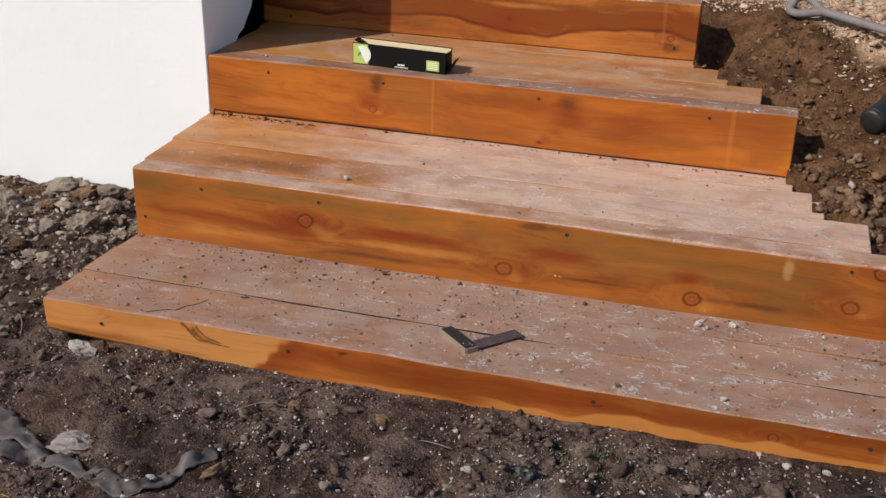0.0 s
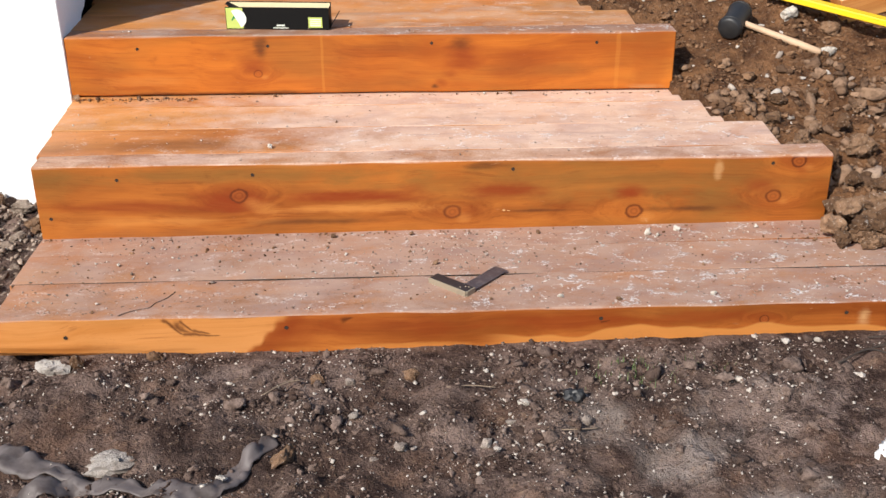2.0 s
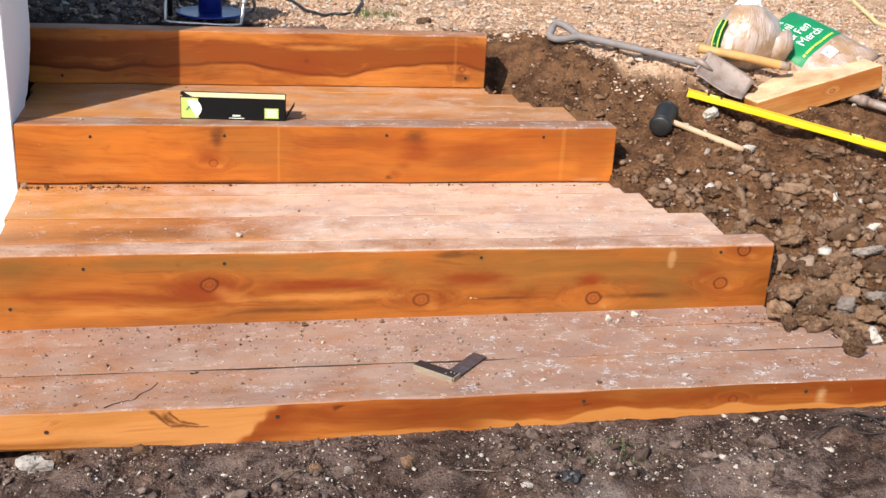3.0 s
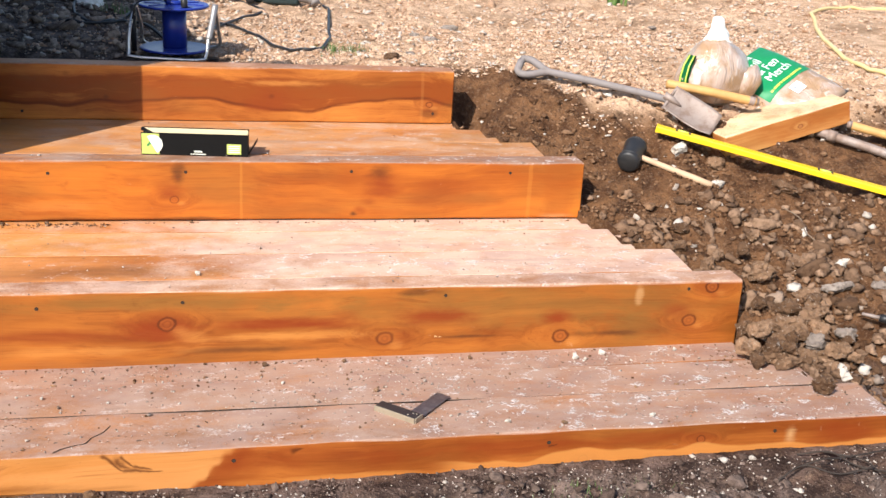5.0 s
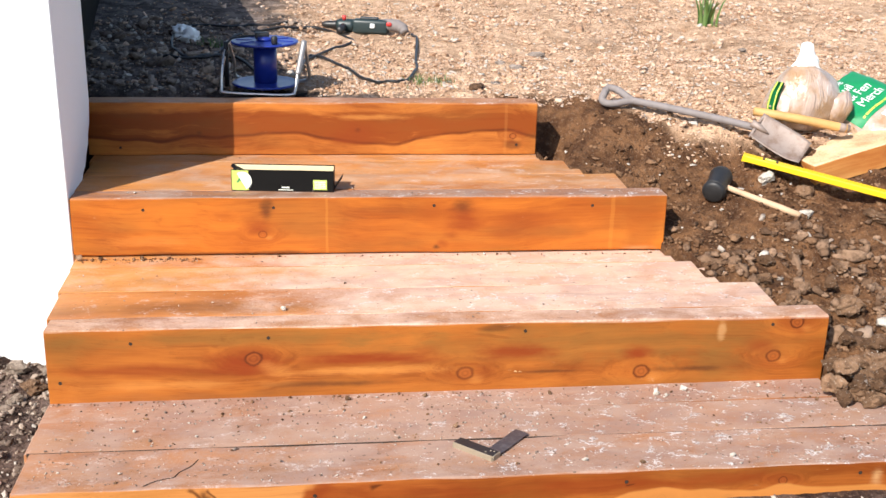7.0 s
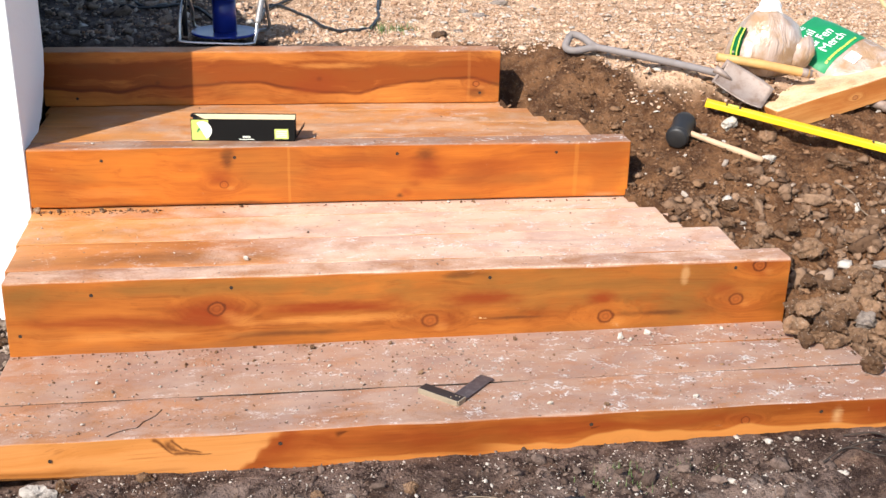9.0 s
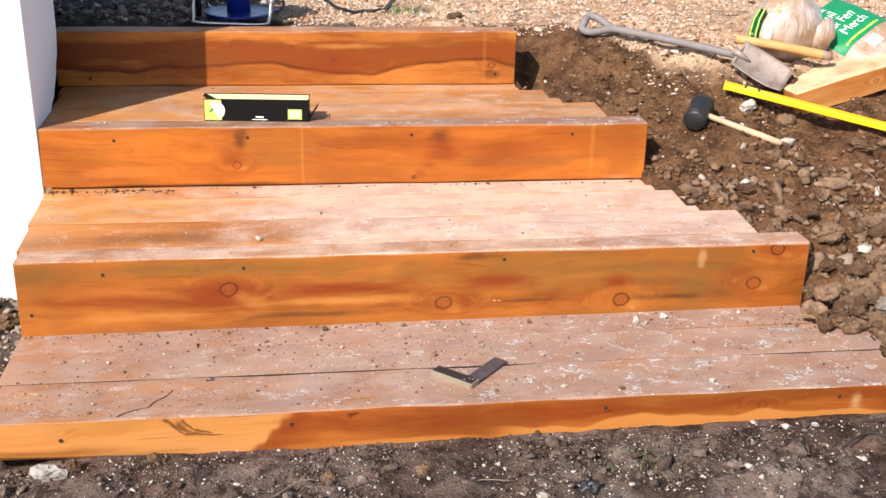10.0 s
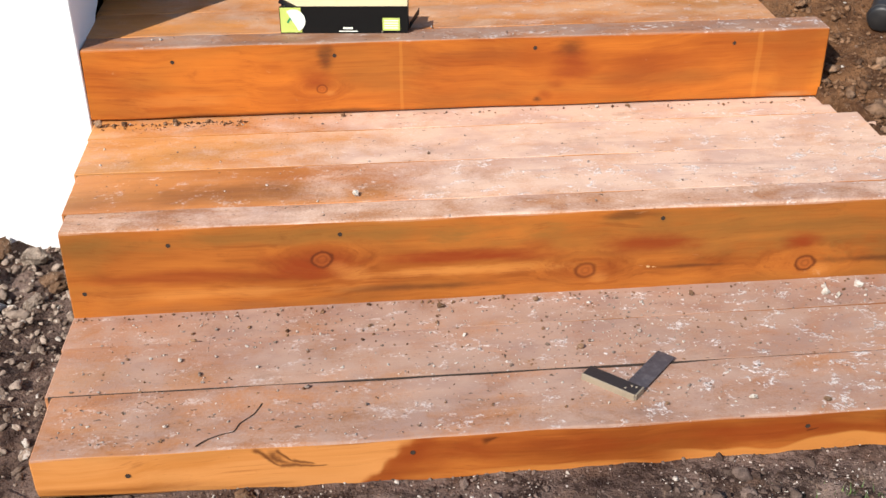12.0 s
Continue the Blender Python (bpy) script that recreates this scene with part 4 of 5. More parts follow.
def build_spade():
    """An old spade: a loop grip, a weathered shaft and a muddy blade."""
    a, b = Vector((0.285, 4.515, 0.700)), Vector((0.850, 4.230, 0.628))
    spade = thing("spade", "weathered grey spade with loop grip on stony ground", "spade", aim(a, b, 38))
    n = (b - a).length
    loop = [(-0.002, -0.016, 0), (0.003, -0.032, 0), (0.016, -0.041, 0), (0.040, -0.040, 0), (0.070, -0.028, 0), (0.098, -0.012, 0), (0.125, 0, 0)]
    loop2 = [(x, -y, z) for x, y, z in loop]
    grip = part("grip", tube(glide(loop[::-1] + loop2[1:], 5), 0.0150, 12), weathered_grey, spade, "grey loop grip", None, True)
    part("cross_bar", tube([(0, -0.028, 0), (0, 0.028, 0)], 0.0150, 12), weathered_grey, grip, "", None, True)
    part("shaft", tube(glide([(0.095, 0, 0), (0.3, 0, 0.004), (n - 0.12, 0, 0.002), (n, 0, -0.004)], 5), [0.0150] * 16, 12), weathered_grey, spade, "weathered grey shaft", None, True)
    bm = bmesh.new()
    W, L, N = 0.066, 0.220, 12
    grid = []
    for s in (0, 1):
        rows = []
        for i in range(N + 1):
            t = i / N
            half = W * (0.92 + 0.08 * math.sin(t * 3.0)) * (1.0 if t < 0.75 else 1.0 - 0.9 * (t - 0.75) ** 1.3)
            rows.append([bm.verts.new((t * L, half * k / 6, 0.016 * (k / 6) ** 2 - 0.012 * math.sin(t * 2.2) - s * 0.003)) for k in range(-6, 7)])
        grid.append(rows)
    for s, rows in enumerate(grid):
        for i in range(N):
            for k in range(12):
                q = (rows[i][k], rows[i + 1][k], rows[i + 1][k + 1], rows[i][k + 1])
                bm.faces.new(q if s else q[::-1])
    rim = lambda rows: [r[0] for r in rows] + rows[-1][1:] + [r[-1] for r in rows[-2::-1]] + rows[0][-2:0:-1]
    ra, rb = rim(grid[0]), rim(grid[1])
    for k in range(len(ra)):
        q = (k + 1) % len(ra)
        bm.faces.new((ra[k], ra[q], rb[q], rb[k]))
    bmesh.ops.recalc_face_normals(bm, faces=bm.faces[:])
    blade = part("blade", bm, rusty_steel, spade, "muddy steel blade", pose(n - 0.01, 0, 0.008, 4, 9, -15), True)
    part("socket", tube([(-0.02, 0, 0.006), (0.02, 0, 0.003), (0.06, 0, -0.006)], [0.0165, 0.013, 0.004], 12), rusty_steel, blade, "", None, True)
    for y in (-0.05, 0.05):
        part("tread", slab((0.010, 0.045, 0.006), 0.002), rusty_steel, blade, "", pose(0.004, y * 0.8, 0.004))
    return spade


build_spade()

handle = thing("long_handle", "tan wooden tool handle lying before the sand bags", "handle", aim((0.845, 4.285, 0.684), (1.215, 4.195, 0.632)))
part("shaft", tube([(0, 0, 0), (0.004, 0, 0), (0.2, 0, 0.002), (0.36, 0, 0), (0.375, 0, 0)], [0.012, 0.0175, 0.0185, 0.018, 0.018], 14), tan_wood, handle, "", None, True)
part("ferrule", tube([(0.345, 0, 0), (0.385, 0, 0)], [0.0195, 0.017], 14), rusty_steel, handle, "", None, True)
shaft = thing("wooden_shaft", "round tan wooden shaft half buried in the bank", "shaft", aim((1.585, 4.110, 0.565), (2.00, 3.965, 0.478)))
part("rod", tube([(0, 0, 0), (0.01, 0, 0), (0.3, 0, 0.002), (0.55, 0, 0)], [0.013, 0.0175, 0.0185, 0.018], 14), tan_wood, shaft, "", None, True)
part("end_cap", tube([(-0.004, 0, 0), (0.012, 0, 0)], [0.012, 0.0185], 14), rusty_steel, shaft, "", None, True)
bar = thing("steel_bar", "muddy grey steel bar half buried in the bank", "bar", aim((1.46, 4.135, 0.530), (1.80, 3.90, 0.452)))
part("rod", tube(glide([(0, 0, 0), (0.2, 0, 0.004), (0.48, 0, 0)], 5), 0.019, 12), rusty_steel, bar, "", None, True)
part("collar", tube([(0.05, 0, 0.001), (0.085, 0, 0.002)], 0.0235, 12), rusty_steel, bar, "", None, True)


def lump(size, seed, rough=0.30, detail=3, flat=0.0):
    """A broken stone."""
    bm = bmesh.new()
    bmesh.ops.create_icosphere(bm, subdivisions=detail, radius=0.5)
    s = Vector((seed * 3.17, seed * 1.31, seed * 7.7))
    planes = [Vector((noise.noise(s + Vector((k, 0, 0))), noise.noise(s + Vector((0, k + 0.5, 0))), noise.noise(s + Vector((0, 0, k + 0.2))))).normalized() for k in range(13)]
    for v in bm.verts:
        d = v.co.normalized()
        r = 0.5
        for k, p in enumerate(planes):
            c = d.dot(p)
            if c > 0.2:
                r = min(r, (0.27 + 0.017 * k) / c)
        r *= 1 + rough * 0.9 * noise.fractal(d * 2.6 + s, 0.7, 2.0, 4)
        v.co = d * r
        v.co = Vector((v.co.x * size[0], v.co.y * size[1], max(v.co.z, -0.5 + flat) * size[2]))
    return bm


# ---- bags ----
def build_tied_bag(m):
    """A clear plastic bag of sand, gathered into a white neck."""
    bag = thing("sand_bag", "clear plastic bag of brown sand with tied white neck", "bag", m)
    bm = lathe([(0.0001, 0), (0.08, 0.0), (0.125, 0.015), (0.148, 0.06), (0.152, 0.10), (0.140, 0.15), (0.118, 0.192), (0.090, 0.226), (0.060, 0.250), (0.03, 0.262), (0.0001, 0.262)], 40)
    for v in bm.verts:
        a = math.atan2(v.co.y, v.co.x)
        k = 1 + 0.16 * noise.noise(v.co * 8.0) + 0.05 * noise.noise(v.co * 26.0) + 0.05 * math.sin(a * 7 + v.co.z * 14) * max(0, v.co.z - 0.1) / 0.15
        if v.co.z > 0.01:
            v.co.x, v.co.y = v.co.x * k * 1.08, v.co.y * k * 0.86
        v.co.z += 0.012 * noise.noise(v.co * 7.0 + Vector((3, 1, 0)))
    part("body", bm, bag_film, bag, "clear film over damp brown sand", None, True)
    bm = lathe([(0.066, 0.236), (0.056, 0.250), (0.051, 0.262), (0.046, 0.276), (0.040, 0.290), (0.033, 0.305), (0.027, 0.320), (0.024, 0.334), (0.022, 0.346), (0.013, 0.353), (0.0001, 0.355)], 48)
    for v in bm.verts:
        a = math.atan2(v.co.y, v.co.x)
        k = 1 + 0.10 * math.sin(a * 7 + v.co.z * 30) + 0.30 * noise.noise(v.co * 30.0) + 0.25 * noise.noise(v.co * 70.0)
        v.co.x, v.co.y = v.co.x * k - (v.co.z - 0.26) * 0.10, v.co.y * k * 0.62
    neck = part("neck", bm, white_plastic, bag, "crumpled white plastic neck", None, True)
    part("tie", tube([(0.050 * math.cos(t), 0.031 * math.sin(t), 0.262) for t in (2 * math.pi * k / 16 for k in range(16))], 0.004, 6, True), white_plastic, neck, "", None, True)
    bm = lump((0.15, 0.13, 0.19), 63, 0.25, 3)
    part("folded_end", bm, bag_film, bag, "folded end of the bag over golden sand", pose(0.125, -0.065, 0.075, 0, 12, 20), True)
    # printed strip down one side
    bm = bmesh.new()
    prof = [(0.012, 0.133), (0.06, 0.156), (0.11, 0.158), (0.16, 0.148), (0.20, 0.126)]
    cols = [[bm.verts.new((-r * math.cos(b) * 1.12, -r * math.sin(b) * 0.94, z)) for z, r in prof] for b in (0.18, 0.34, 0.50)]
    for p, q in zip(cols, cols[1:]):
        for k in range(len(prof) - 1):
            bm.faces.new((p[k], q[k], q[k + 1], p[k + 1]))
    bmesh.ops.solidify(bm, geom=bm.faces[:], thickness=0.002)
    strip = part("printed_strip", bm, green_print, bag, "green printed strip with yellow lines", None, True)
    for b in (0.24, 0.42):
        part("print_bar", tube([(-r * math.cos(b) * 1.135, -r * math.sin(b) * 0.955, z) for z, r in prof], 0.0035, 6), lime_print, strip, "", None, True)
    return bag


build_tied_bag(pose(1.090, 4.390, 0.592, 0, 0, 8))


def words(text, size):
    """Lettering as a flat mesh, its lower left corner at the origin."""
    cu = bpy.data.curves.new("letters", "FONT")
    cu.body, cu.size = text, size
    ob = bpy.data.objects.new("letters", cu)
    scene.collection.objects.link(ob)
    me = bpy.data.meshes.new_from_object(ob.evaluated_get(bpy.context.evaluated_depsgraph_get()))
    bpy.data.objects.remove(ob)
    bm = bmesh.new()
    bm.from_mesh(me)
    bpy.data.meshes.remove(me)
    return bm


def build_printed_bag():
    """A pillow-shaped bag lying on its side, with a green printed panel. Local x: along the words, y: towards its top."""
    ux, vy = Vector((0.80, 0.40, 0.45)).normalized(), Vector((-0.60, 0.73, 0.19))
    nz = ux.cross(vy).normalized()
    vy = nz.cross(ux).normalized()
    m = Matrix.Translation((1.408, 4.385, 0.660)) @ Matrix((ux, vy, nz)).transposed().to_4x4() @ Matrix.Scale(0.90, 4)
    bag = thing("cement_bag", "clear plastic bag with green printed panel on stony ground", "bag", m)
    A, B, C = 0.168, 0.255, 0.066

    def top(u, v):
        k = max(0.0, 1 - abs(u / A) ** 2.6) * max(0.0, 1 - abs(v / B) ** 2.6)
        return C * k ** 0.5 * (1 + 0.16 * noise.noise(Vector((u * 13, v * 13, 1))))

    bm = bmesh.new()
    N, M = 22, 30
    for s in (1, -1):
        rows = [[bm.verts.new((A * (2 * i / N - 1), B * (2 * j / M - 1), s * top(A * (2 * i / N - 1), B * (2 * j / M - 1)) * (1 if s > 0 else 0.85))) for i in range(N + 1)] for j in range(M + 1)]
        for j in range(M):
            for i in range(N):
                q = (rows[j][i], rows[j][i + 1], rows[j + 1][i + 1], rows[j + 1][i])
                bm.faces.new(q if s > 0 else q[::-1])
    bmesh.ops.remove_doubles(bm, verts=bm.verts[:], dist=0.0005)
    part("body", bm, bag_film, bag, "clear film over pinkish sand", None, True)

    def drape(bm, lift):
        for v in bm.verts:
            v.co.z = top(v.co.x, v.co.y) + lift + v.co.z
        return bm

    bm = bmesh.new()
    bmesh.ops.create_grid(bm, x_segments=20, y_segments=20, size=0.5)
    for v in bm.verts:
        v.co.x, v.co.y = v.co.x * 0.305, 0.092 + v.co.y * 0.285
    panel = part("printed_panel", drape(bm, 0.003), green_print, bag, "green panel with white lettering", None, True)
    for text, y in (("The", 0.200), ("Buil", 0.140), ("& Fen", 0.080), ("Merch", 0.020)):
        bm = words(text, 0.066)
        bmesh.ops.subdivide_edges(bm, edges=[e for e in bm.edges if e.calc_length() > 0.015], cuts=2)
        for v in bm.verts:
            v.co = Vector((v.co.x * 0.92 - 0.066, v.co.y + y - 0.008, 0))
        part("lettering", drape(bm, 0.0055), white_print, panel)
    bm = bmesh.new()
    for k in range(11):
        w = 0.013 + 0.004 * (k % 3)
        merge(bm, slab((w, 0.011, 0.0005), 0), pose(-0.110 + 0.0205 * k, -0.028, 0))
    part("print_bar", drape(bm, 0.0055), lime_print, panel)
    bm = slab((0.062, 0.055, 0.0006), 0)
    bmesh.ops.subdivide_edges(bm, edges=bm.edges[:], cuts=3)
    for v in bm.verts:
        v.co.x, v.co.y = v.co.x - 0.02, v.co.y - 0.100
    tag = part("white_label", drape(bm, 0.0045), white_print, bag, "small white hazard label")
    bm = bmesh.new()
    tri = [(-0.02, -0.118, 0), (-0.004, -0.092, 0), (-0.036, -0.092, 0)]
    merge(bm, tube(tri, 0.0022, 6, True))
    part("print_mark", drape(bm, 0.006), blue_plastic, tag)
    return bag


build_printed_bag()


# ---- cable reel, cable, drill ----
def build_reel():
    reel = thing("cable_reel", "empty blue cable reel with steel frame beside top step", "reel", pose(-1.118, 4.730, 0.672, 0, 0, -8) @ Matrix.Scale(0.96, 4))
    disc = [(0.0001, 0), (0.02, 0.0), (0.05, 0.002), (0.128, 0.0), (0.142, 0.003), (0.146, 0.008), (0.142, 0.013), (0.128, 0.011), (0.06, 0.012), (0.0001, 0.012)]
    part("flange", lathe(disc, 48), blue_plastic, reel, "dusty blue plastic disc", pose(0, 0, 0.020), True)
    top = part("flange", lathe(disc, 48), blue_plastic, reel, "glossy blue plastic disc", pose(0, 0, 0.200), True)
    part("drum", lathe([(0.050, 0), (0.050, 0.17)], 32), blue_plastic, reel, "", pose(0, 0, 0.031), True)
    for k in range(8):
        a = 2 * math.pi * k / 8
        part("rib", slab((0.07, 0.004, 0.004), 0.001, 1), blue_plastic, top, "", pose(0.09 * math.cos(a), 0.09 * math.sin(a), 0.0105, 0, 0, math.degrees(a)))
    part("hub", lathe([(0.034, 0), (0.034, 0.012), (0.030, 0.016), (0.0001, 0.016)], 28), blue_plastic, top, "", pose(0, 0, 0.011), True)
    part("crank_knob", lathe([(0.011, 0), (0.014, 0.006), (0.014, 0.030), (0.010, 0.035), (0.0001, 0.035)], 18), black_plastic, top, "", pose(0.058, -0.088, 0.011), True)
    base = glide([(-0.165, 0.02, 0.20), (-0.165, -0.10, 0.12), (-0.165, -0.135, 0.03), (-0.150, -0.150, 0.010), (0.0, -0.160, 0.009), (0.130, -0.155, 0.010), (0.152, -0.140, 0.030), (0.160, -0.08, 0.13), (0.175, -0.02, 0.215)], 6)
    part("frame", tube(base, 0.0075, 10), bright_steel, reel, "bent steel tube frame", None, True)
    rear = glide([(-0.165, 0.02, 0.20), (-0.165, 0.12, 0.10), (-0.155, 0.16, 0.012), (0.0, 0.168, 0.010), (0.155, 0.160, 0.012), (0.168, 0.11, 0.10), (0.175, -0.02, 0.215)], 6)
    part("frame", tube(rear, 0.0075, 10), bright_steel, reel, "", None, True)
    part("hand_grip", tube(glide([(0.158, -0.105, 0.085), (0.167, -0.06, 0.155), (0.175, -0.02, 0.218)], 6), 0.013, 12), grey_steel, reel, "grey foam hand grip", None, True)
    part("frame_post", tube([(-0.165, -0.03, 0.012), (-0.165, -0.02, 0.205)], 0.011, 10), black_plastic, reel, "", None, True)
    plug = part("plug", slab((0.062, 0.042, 0.030), 0.009, 3), black_plastic, reel, "black plug lying on the disc", pose(-0.015, 0.02, 0.215, 0, 0, 15), True)
    part("lead", tube(glide([(-0.03, 0, 0.014), (-0.08, -0.01, 0.012), (-0.14, -0.04, 0.004), (-0.16, -0.05, -0.05), (-0.17, 0.0, -0.16)], 6), 0.0045, 8), black_plastic, plug, "", None, True)
    return reel


build_reel()


def flex(name, points, r, material, label, category):
    line = [(p.x, p.y, ground_z(p.x, p.y) + r * 1.1) for p in glide([Vector((x, y, 0)) for x, y in points], 12)]
    # ease out the bumps of the ground
    zs = [sum(q[2] for q in line[max(0, i - 2):i + 3]) / len(line[max(0, i - 2):i + 3]) + 0.003 for i in range(len(line))]
    return tagged(part(name, tube([(x, y, z) for (x, y, _), z in zip(line, zs)], r, 8), material, None, "", None, True), label, category)


CORD = "black rubber power cable trailing over the stony ground"
flex("power_cable", [(-0.98, 5.10), (-0.952, 5.45), (-0.896, 5.47), (-0.777, 5.205), (-0.652, 4.917), (-0.563, 4.831), (-0.497, 4.93), (-0.446, 5.151), (-0.430, 5.388), (-0.385, 5.90), (-0.400, 6.04)], 0.0072, black_plastic, CORD, "cable")
flex("power_cable", [(-1.02, 6.44), (-1.121, 6.38), (-1.278, 6.329), (-1.389, 6.263), (-1.58, 6.298), (-1.655, 6.14), (-1.631, 5.728), (-1.56, 5.467), (-1.44, 5.364), (-1.34, 5.40), (-1.22, 5.20), (-1.14, 4.98)], 0.0072, black_plastic, CORD, "cable")
flex("power_cable", [(-1.66, 5.41), (-1.53, 5.38), (-1.44, 5.43), (-1.377, 5.669), (-1.31, 5.97), (-1.10, 6.20), (-0.90, 6.24), (-0.72, 5.86), (-0.84, 5.62), (-1.0, 5.30)], 0.0072, black_plastic, CORD, "cable")


def build_drill():
    """A corded hammer drill lying on its side, x from chuck to tail."""
    z = ground_z(-0.64, 6.12)
    drill = thing("hammer_drill", "dark green corded hammer drill lying on stony ground", "drill", aim((-0.88, 6.20, z + 0.052), (-0.42, 6.10, z + 0.050)))

    def turned(prof):
        return lathe(prof, 24)

    lay = pose(0, 0, 0, 0, 90, 0)
    part("chuck", turned([(0.0001, 0), (0.010, 0), (0.016, 0.012), (0.020, 0.03), (0.022, 0.06), (0.026, 0.075), (0.026, 0.09), (0.0001, 0.09)]), black_plastic, drill, "", lay, True)
    part("gear_case", turned([(0.0001, 0.085), (0.030, 0.085), (0.034, 0.10), (0.036, 0.16), (0.034, 0.18), (0.0001, 0.18)]), green_grey_plastic, drill, "", lay, True)
    part("motor_body", slab((0.20, 0.070, 0.078), 0.018, 4), green_grey_plastic, drill, "dark green motor housing", pose(0.27, 0, -0.039), True)
    part("rear_handle", tube(glide([(0.34, 0.0, 0.01), (0.40, 0.0, 0.012), (0.445, -0.012, 0.0), (0.462, -0.03, -0.02)], 5), [0.034] * 8 + [0.030] * 4 + [0.024] * 4, 16), weathered_grey, drill, "dark rear handle", None, True)
    part("trigger", slab((0.030, 0.022, 0.020), 0.006, 2), red_plastic, drill, "red switch", pose(0.375, -0.03, 0.01), True)
    part("selector", slab((0.026, 0.012, 0.024), 0.004, 2), white_print, drill, "", pose(0.285, -0.036, -0.004))
    part("top_ridge", slab((0.10, 0.04, 0.012), 0.004, 2), black_plastic, drill, "", pose(0.26, 0.01, 0.036))
    side = part("side_handle", tube([(0, 0, 0), (0, -0.03, -0.002), (0, -0.11, -0.008), (0, -0.12, -0.008)], [0.014, 0.019, 0.021, 0.014], 16), black_plastic, drill, "black auxiliary grip", pose(0.125, -0.02, 0), True)
    part("collar", tube([(-0.0, 0.012, 0.03), (0, 0.012, 0.055)], 0.011, 12), red_plastic, side, "red depth stop", None, True)
    return drill


build_drill()
flex("garden_hose", [(3.6, 6.66), (3.312, 6.685), (2.996, 6.65), (2.64, 6.40), (2.52, 6.145), (2.31, 5.719), (2.156, 5.307), (2.06, 4.951), (2.031, 4.784), (2.06, 4.55), (2.2, 4.36)], 0.011, hose_plastic, "cream yellow garden hose curling over stony ground", "hose")


# ---- odds and ends on the ground ----
def ribbon(name, points, width, material, label, category):
    """A crumpled strip of sheet, half sunk in the soil."""
    bm = bmesh.new()
    pts = glide([Vector((x, y, 0)) for x, y in points], 10)
    rows = []
    for i, p in enumerate(pts):
        d = (pts[min(i + 1, len(pts) - 1)] - pts[max(i - 1, 0)]).normalized()
        s = Vector((-d.y, d.x, 0))
        w = width * (0.75 + 0.8 * noise.noise(p * 9.0)) * (0.3 if i in (0, len(pts) - 1) else 1)
        row = []
        for k in range(-3, 4):
            q = p + s * w * k / 6
            fold = 0.010 * noise.noise(Vector((q.x * 14, q.y * 14, 4))) + 0.003 * noise.noise(Vector((q.x * 60, q.y * 60, 1)))
            row.append(bm.verts.new((q.x + 0.008 * noise.noise(q * 30.0), q.y, ground_z(q.x, q.y) + 0.004 + fold)))
        rows.append(row)
    for a, b in zip(rows, rows[1:]):
        for k in range(6):
            bm.faces.new((a[k], a[k + 1], b[k + 1], b[k]))
    bmesh.ops.recalc_face_normals(bm, faces=bm.faces[:])
    bmesh.ops.solidify(bm, geom=bm.faces[:], thickness=0.003)
    return tagged(part(name, bm, material, None, "", None, True), label, category)


ribbon("torn_sheet", [(-1.70, 2.20), (-1.56, 2.14), (-1.488, 2.106), (-1.357, 2.051), (-1.263, 2.016), (-1.128, 1.969), (-1.036, 1.951), (-0.995, 1.991), (-0.960, 2.061), (-0.905, 2.140)], 0.070, grey_sheet, "torn strip of grey sheeting half buried in mud", "sheet")
ribbon("torn_sheet", [(-1.52, 1.93), (-1.42, 1.985), (-1.33, 2.02), (-1.27, 2.02)], 0.055, grey_sheet, "small torn end of grey sheeting in mud", "sheet")
flex("cable_tail", [(-1.50, 1.80), (-1.38, 1.83), (-1.31, 1.865), (-1.275, 1.845), (-1.30, 1.78)], 0.006, yellow_paint, "short end of yellow cord on muddy soil", "cord")

chisel = thing("chisel", "hand chisel with red handle lying in rubble", "tool", aim((1.165, 3.045, 0.185), (1.30, 2.965, 0.175)))
part("handle", tube([(0.025, 0, 0), (0.04, 0, 0), (0.12, 0, 0), (0.15, 0, 0)], [0.012, 0.0165, 0.0165, 0.012], 14), red_plastic, chisel, "red plastic handle", None, True)
part("ferrule", tube([(-0.005, 0, 0), (0.03, 0, 0)], [0.013, 0.0155], 14), black_plastic, chisel, "black collar", None, True)
part("shank", tube([(-0.06, 0, 0), (0, 0, 0)], [0.005, 0.007], 10), rusty_steel, chisel, "", None, True)


def stone(x, y, size, material, label, seed, z=None, turn=0.0, sink=0.28, group="", category="stone"):
    zz = (ground_z(x, y) if z is None else z)
    ob = part("stone", lump(size, seed, 0.35, 2 if max(size) < 0.04 else 3), material, None, "", pose(x, y, zz + size[2] * (0.5 - sink) * 0.85, 0, 0, turn))
    return tagged(ob, label, category, group)


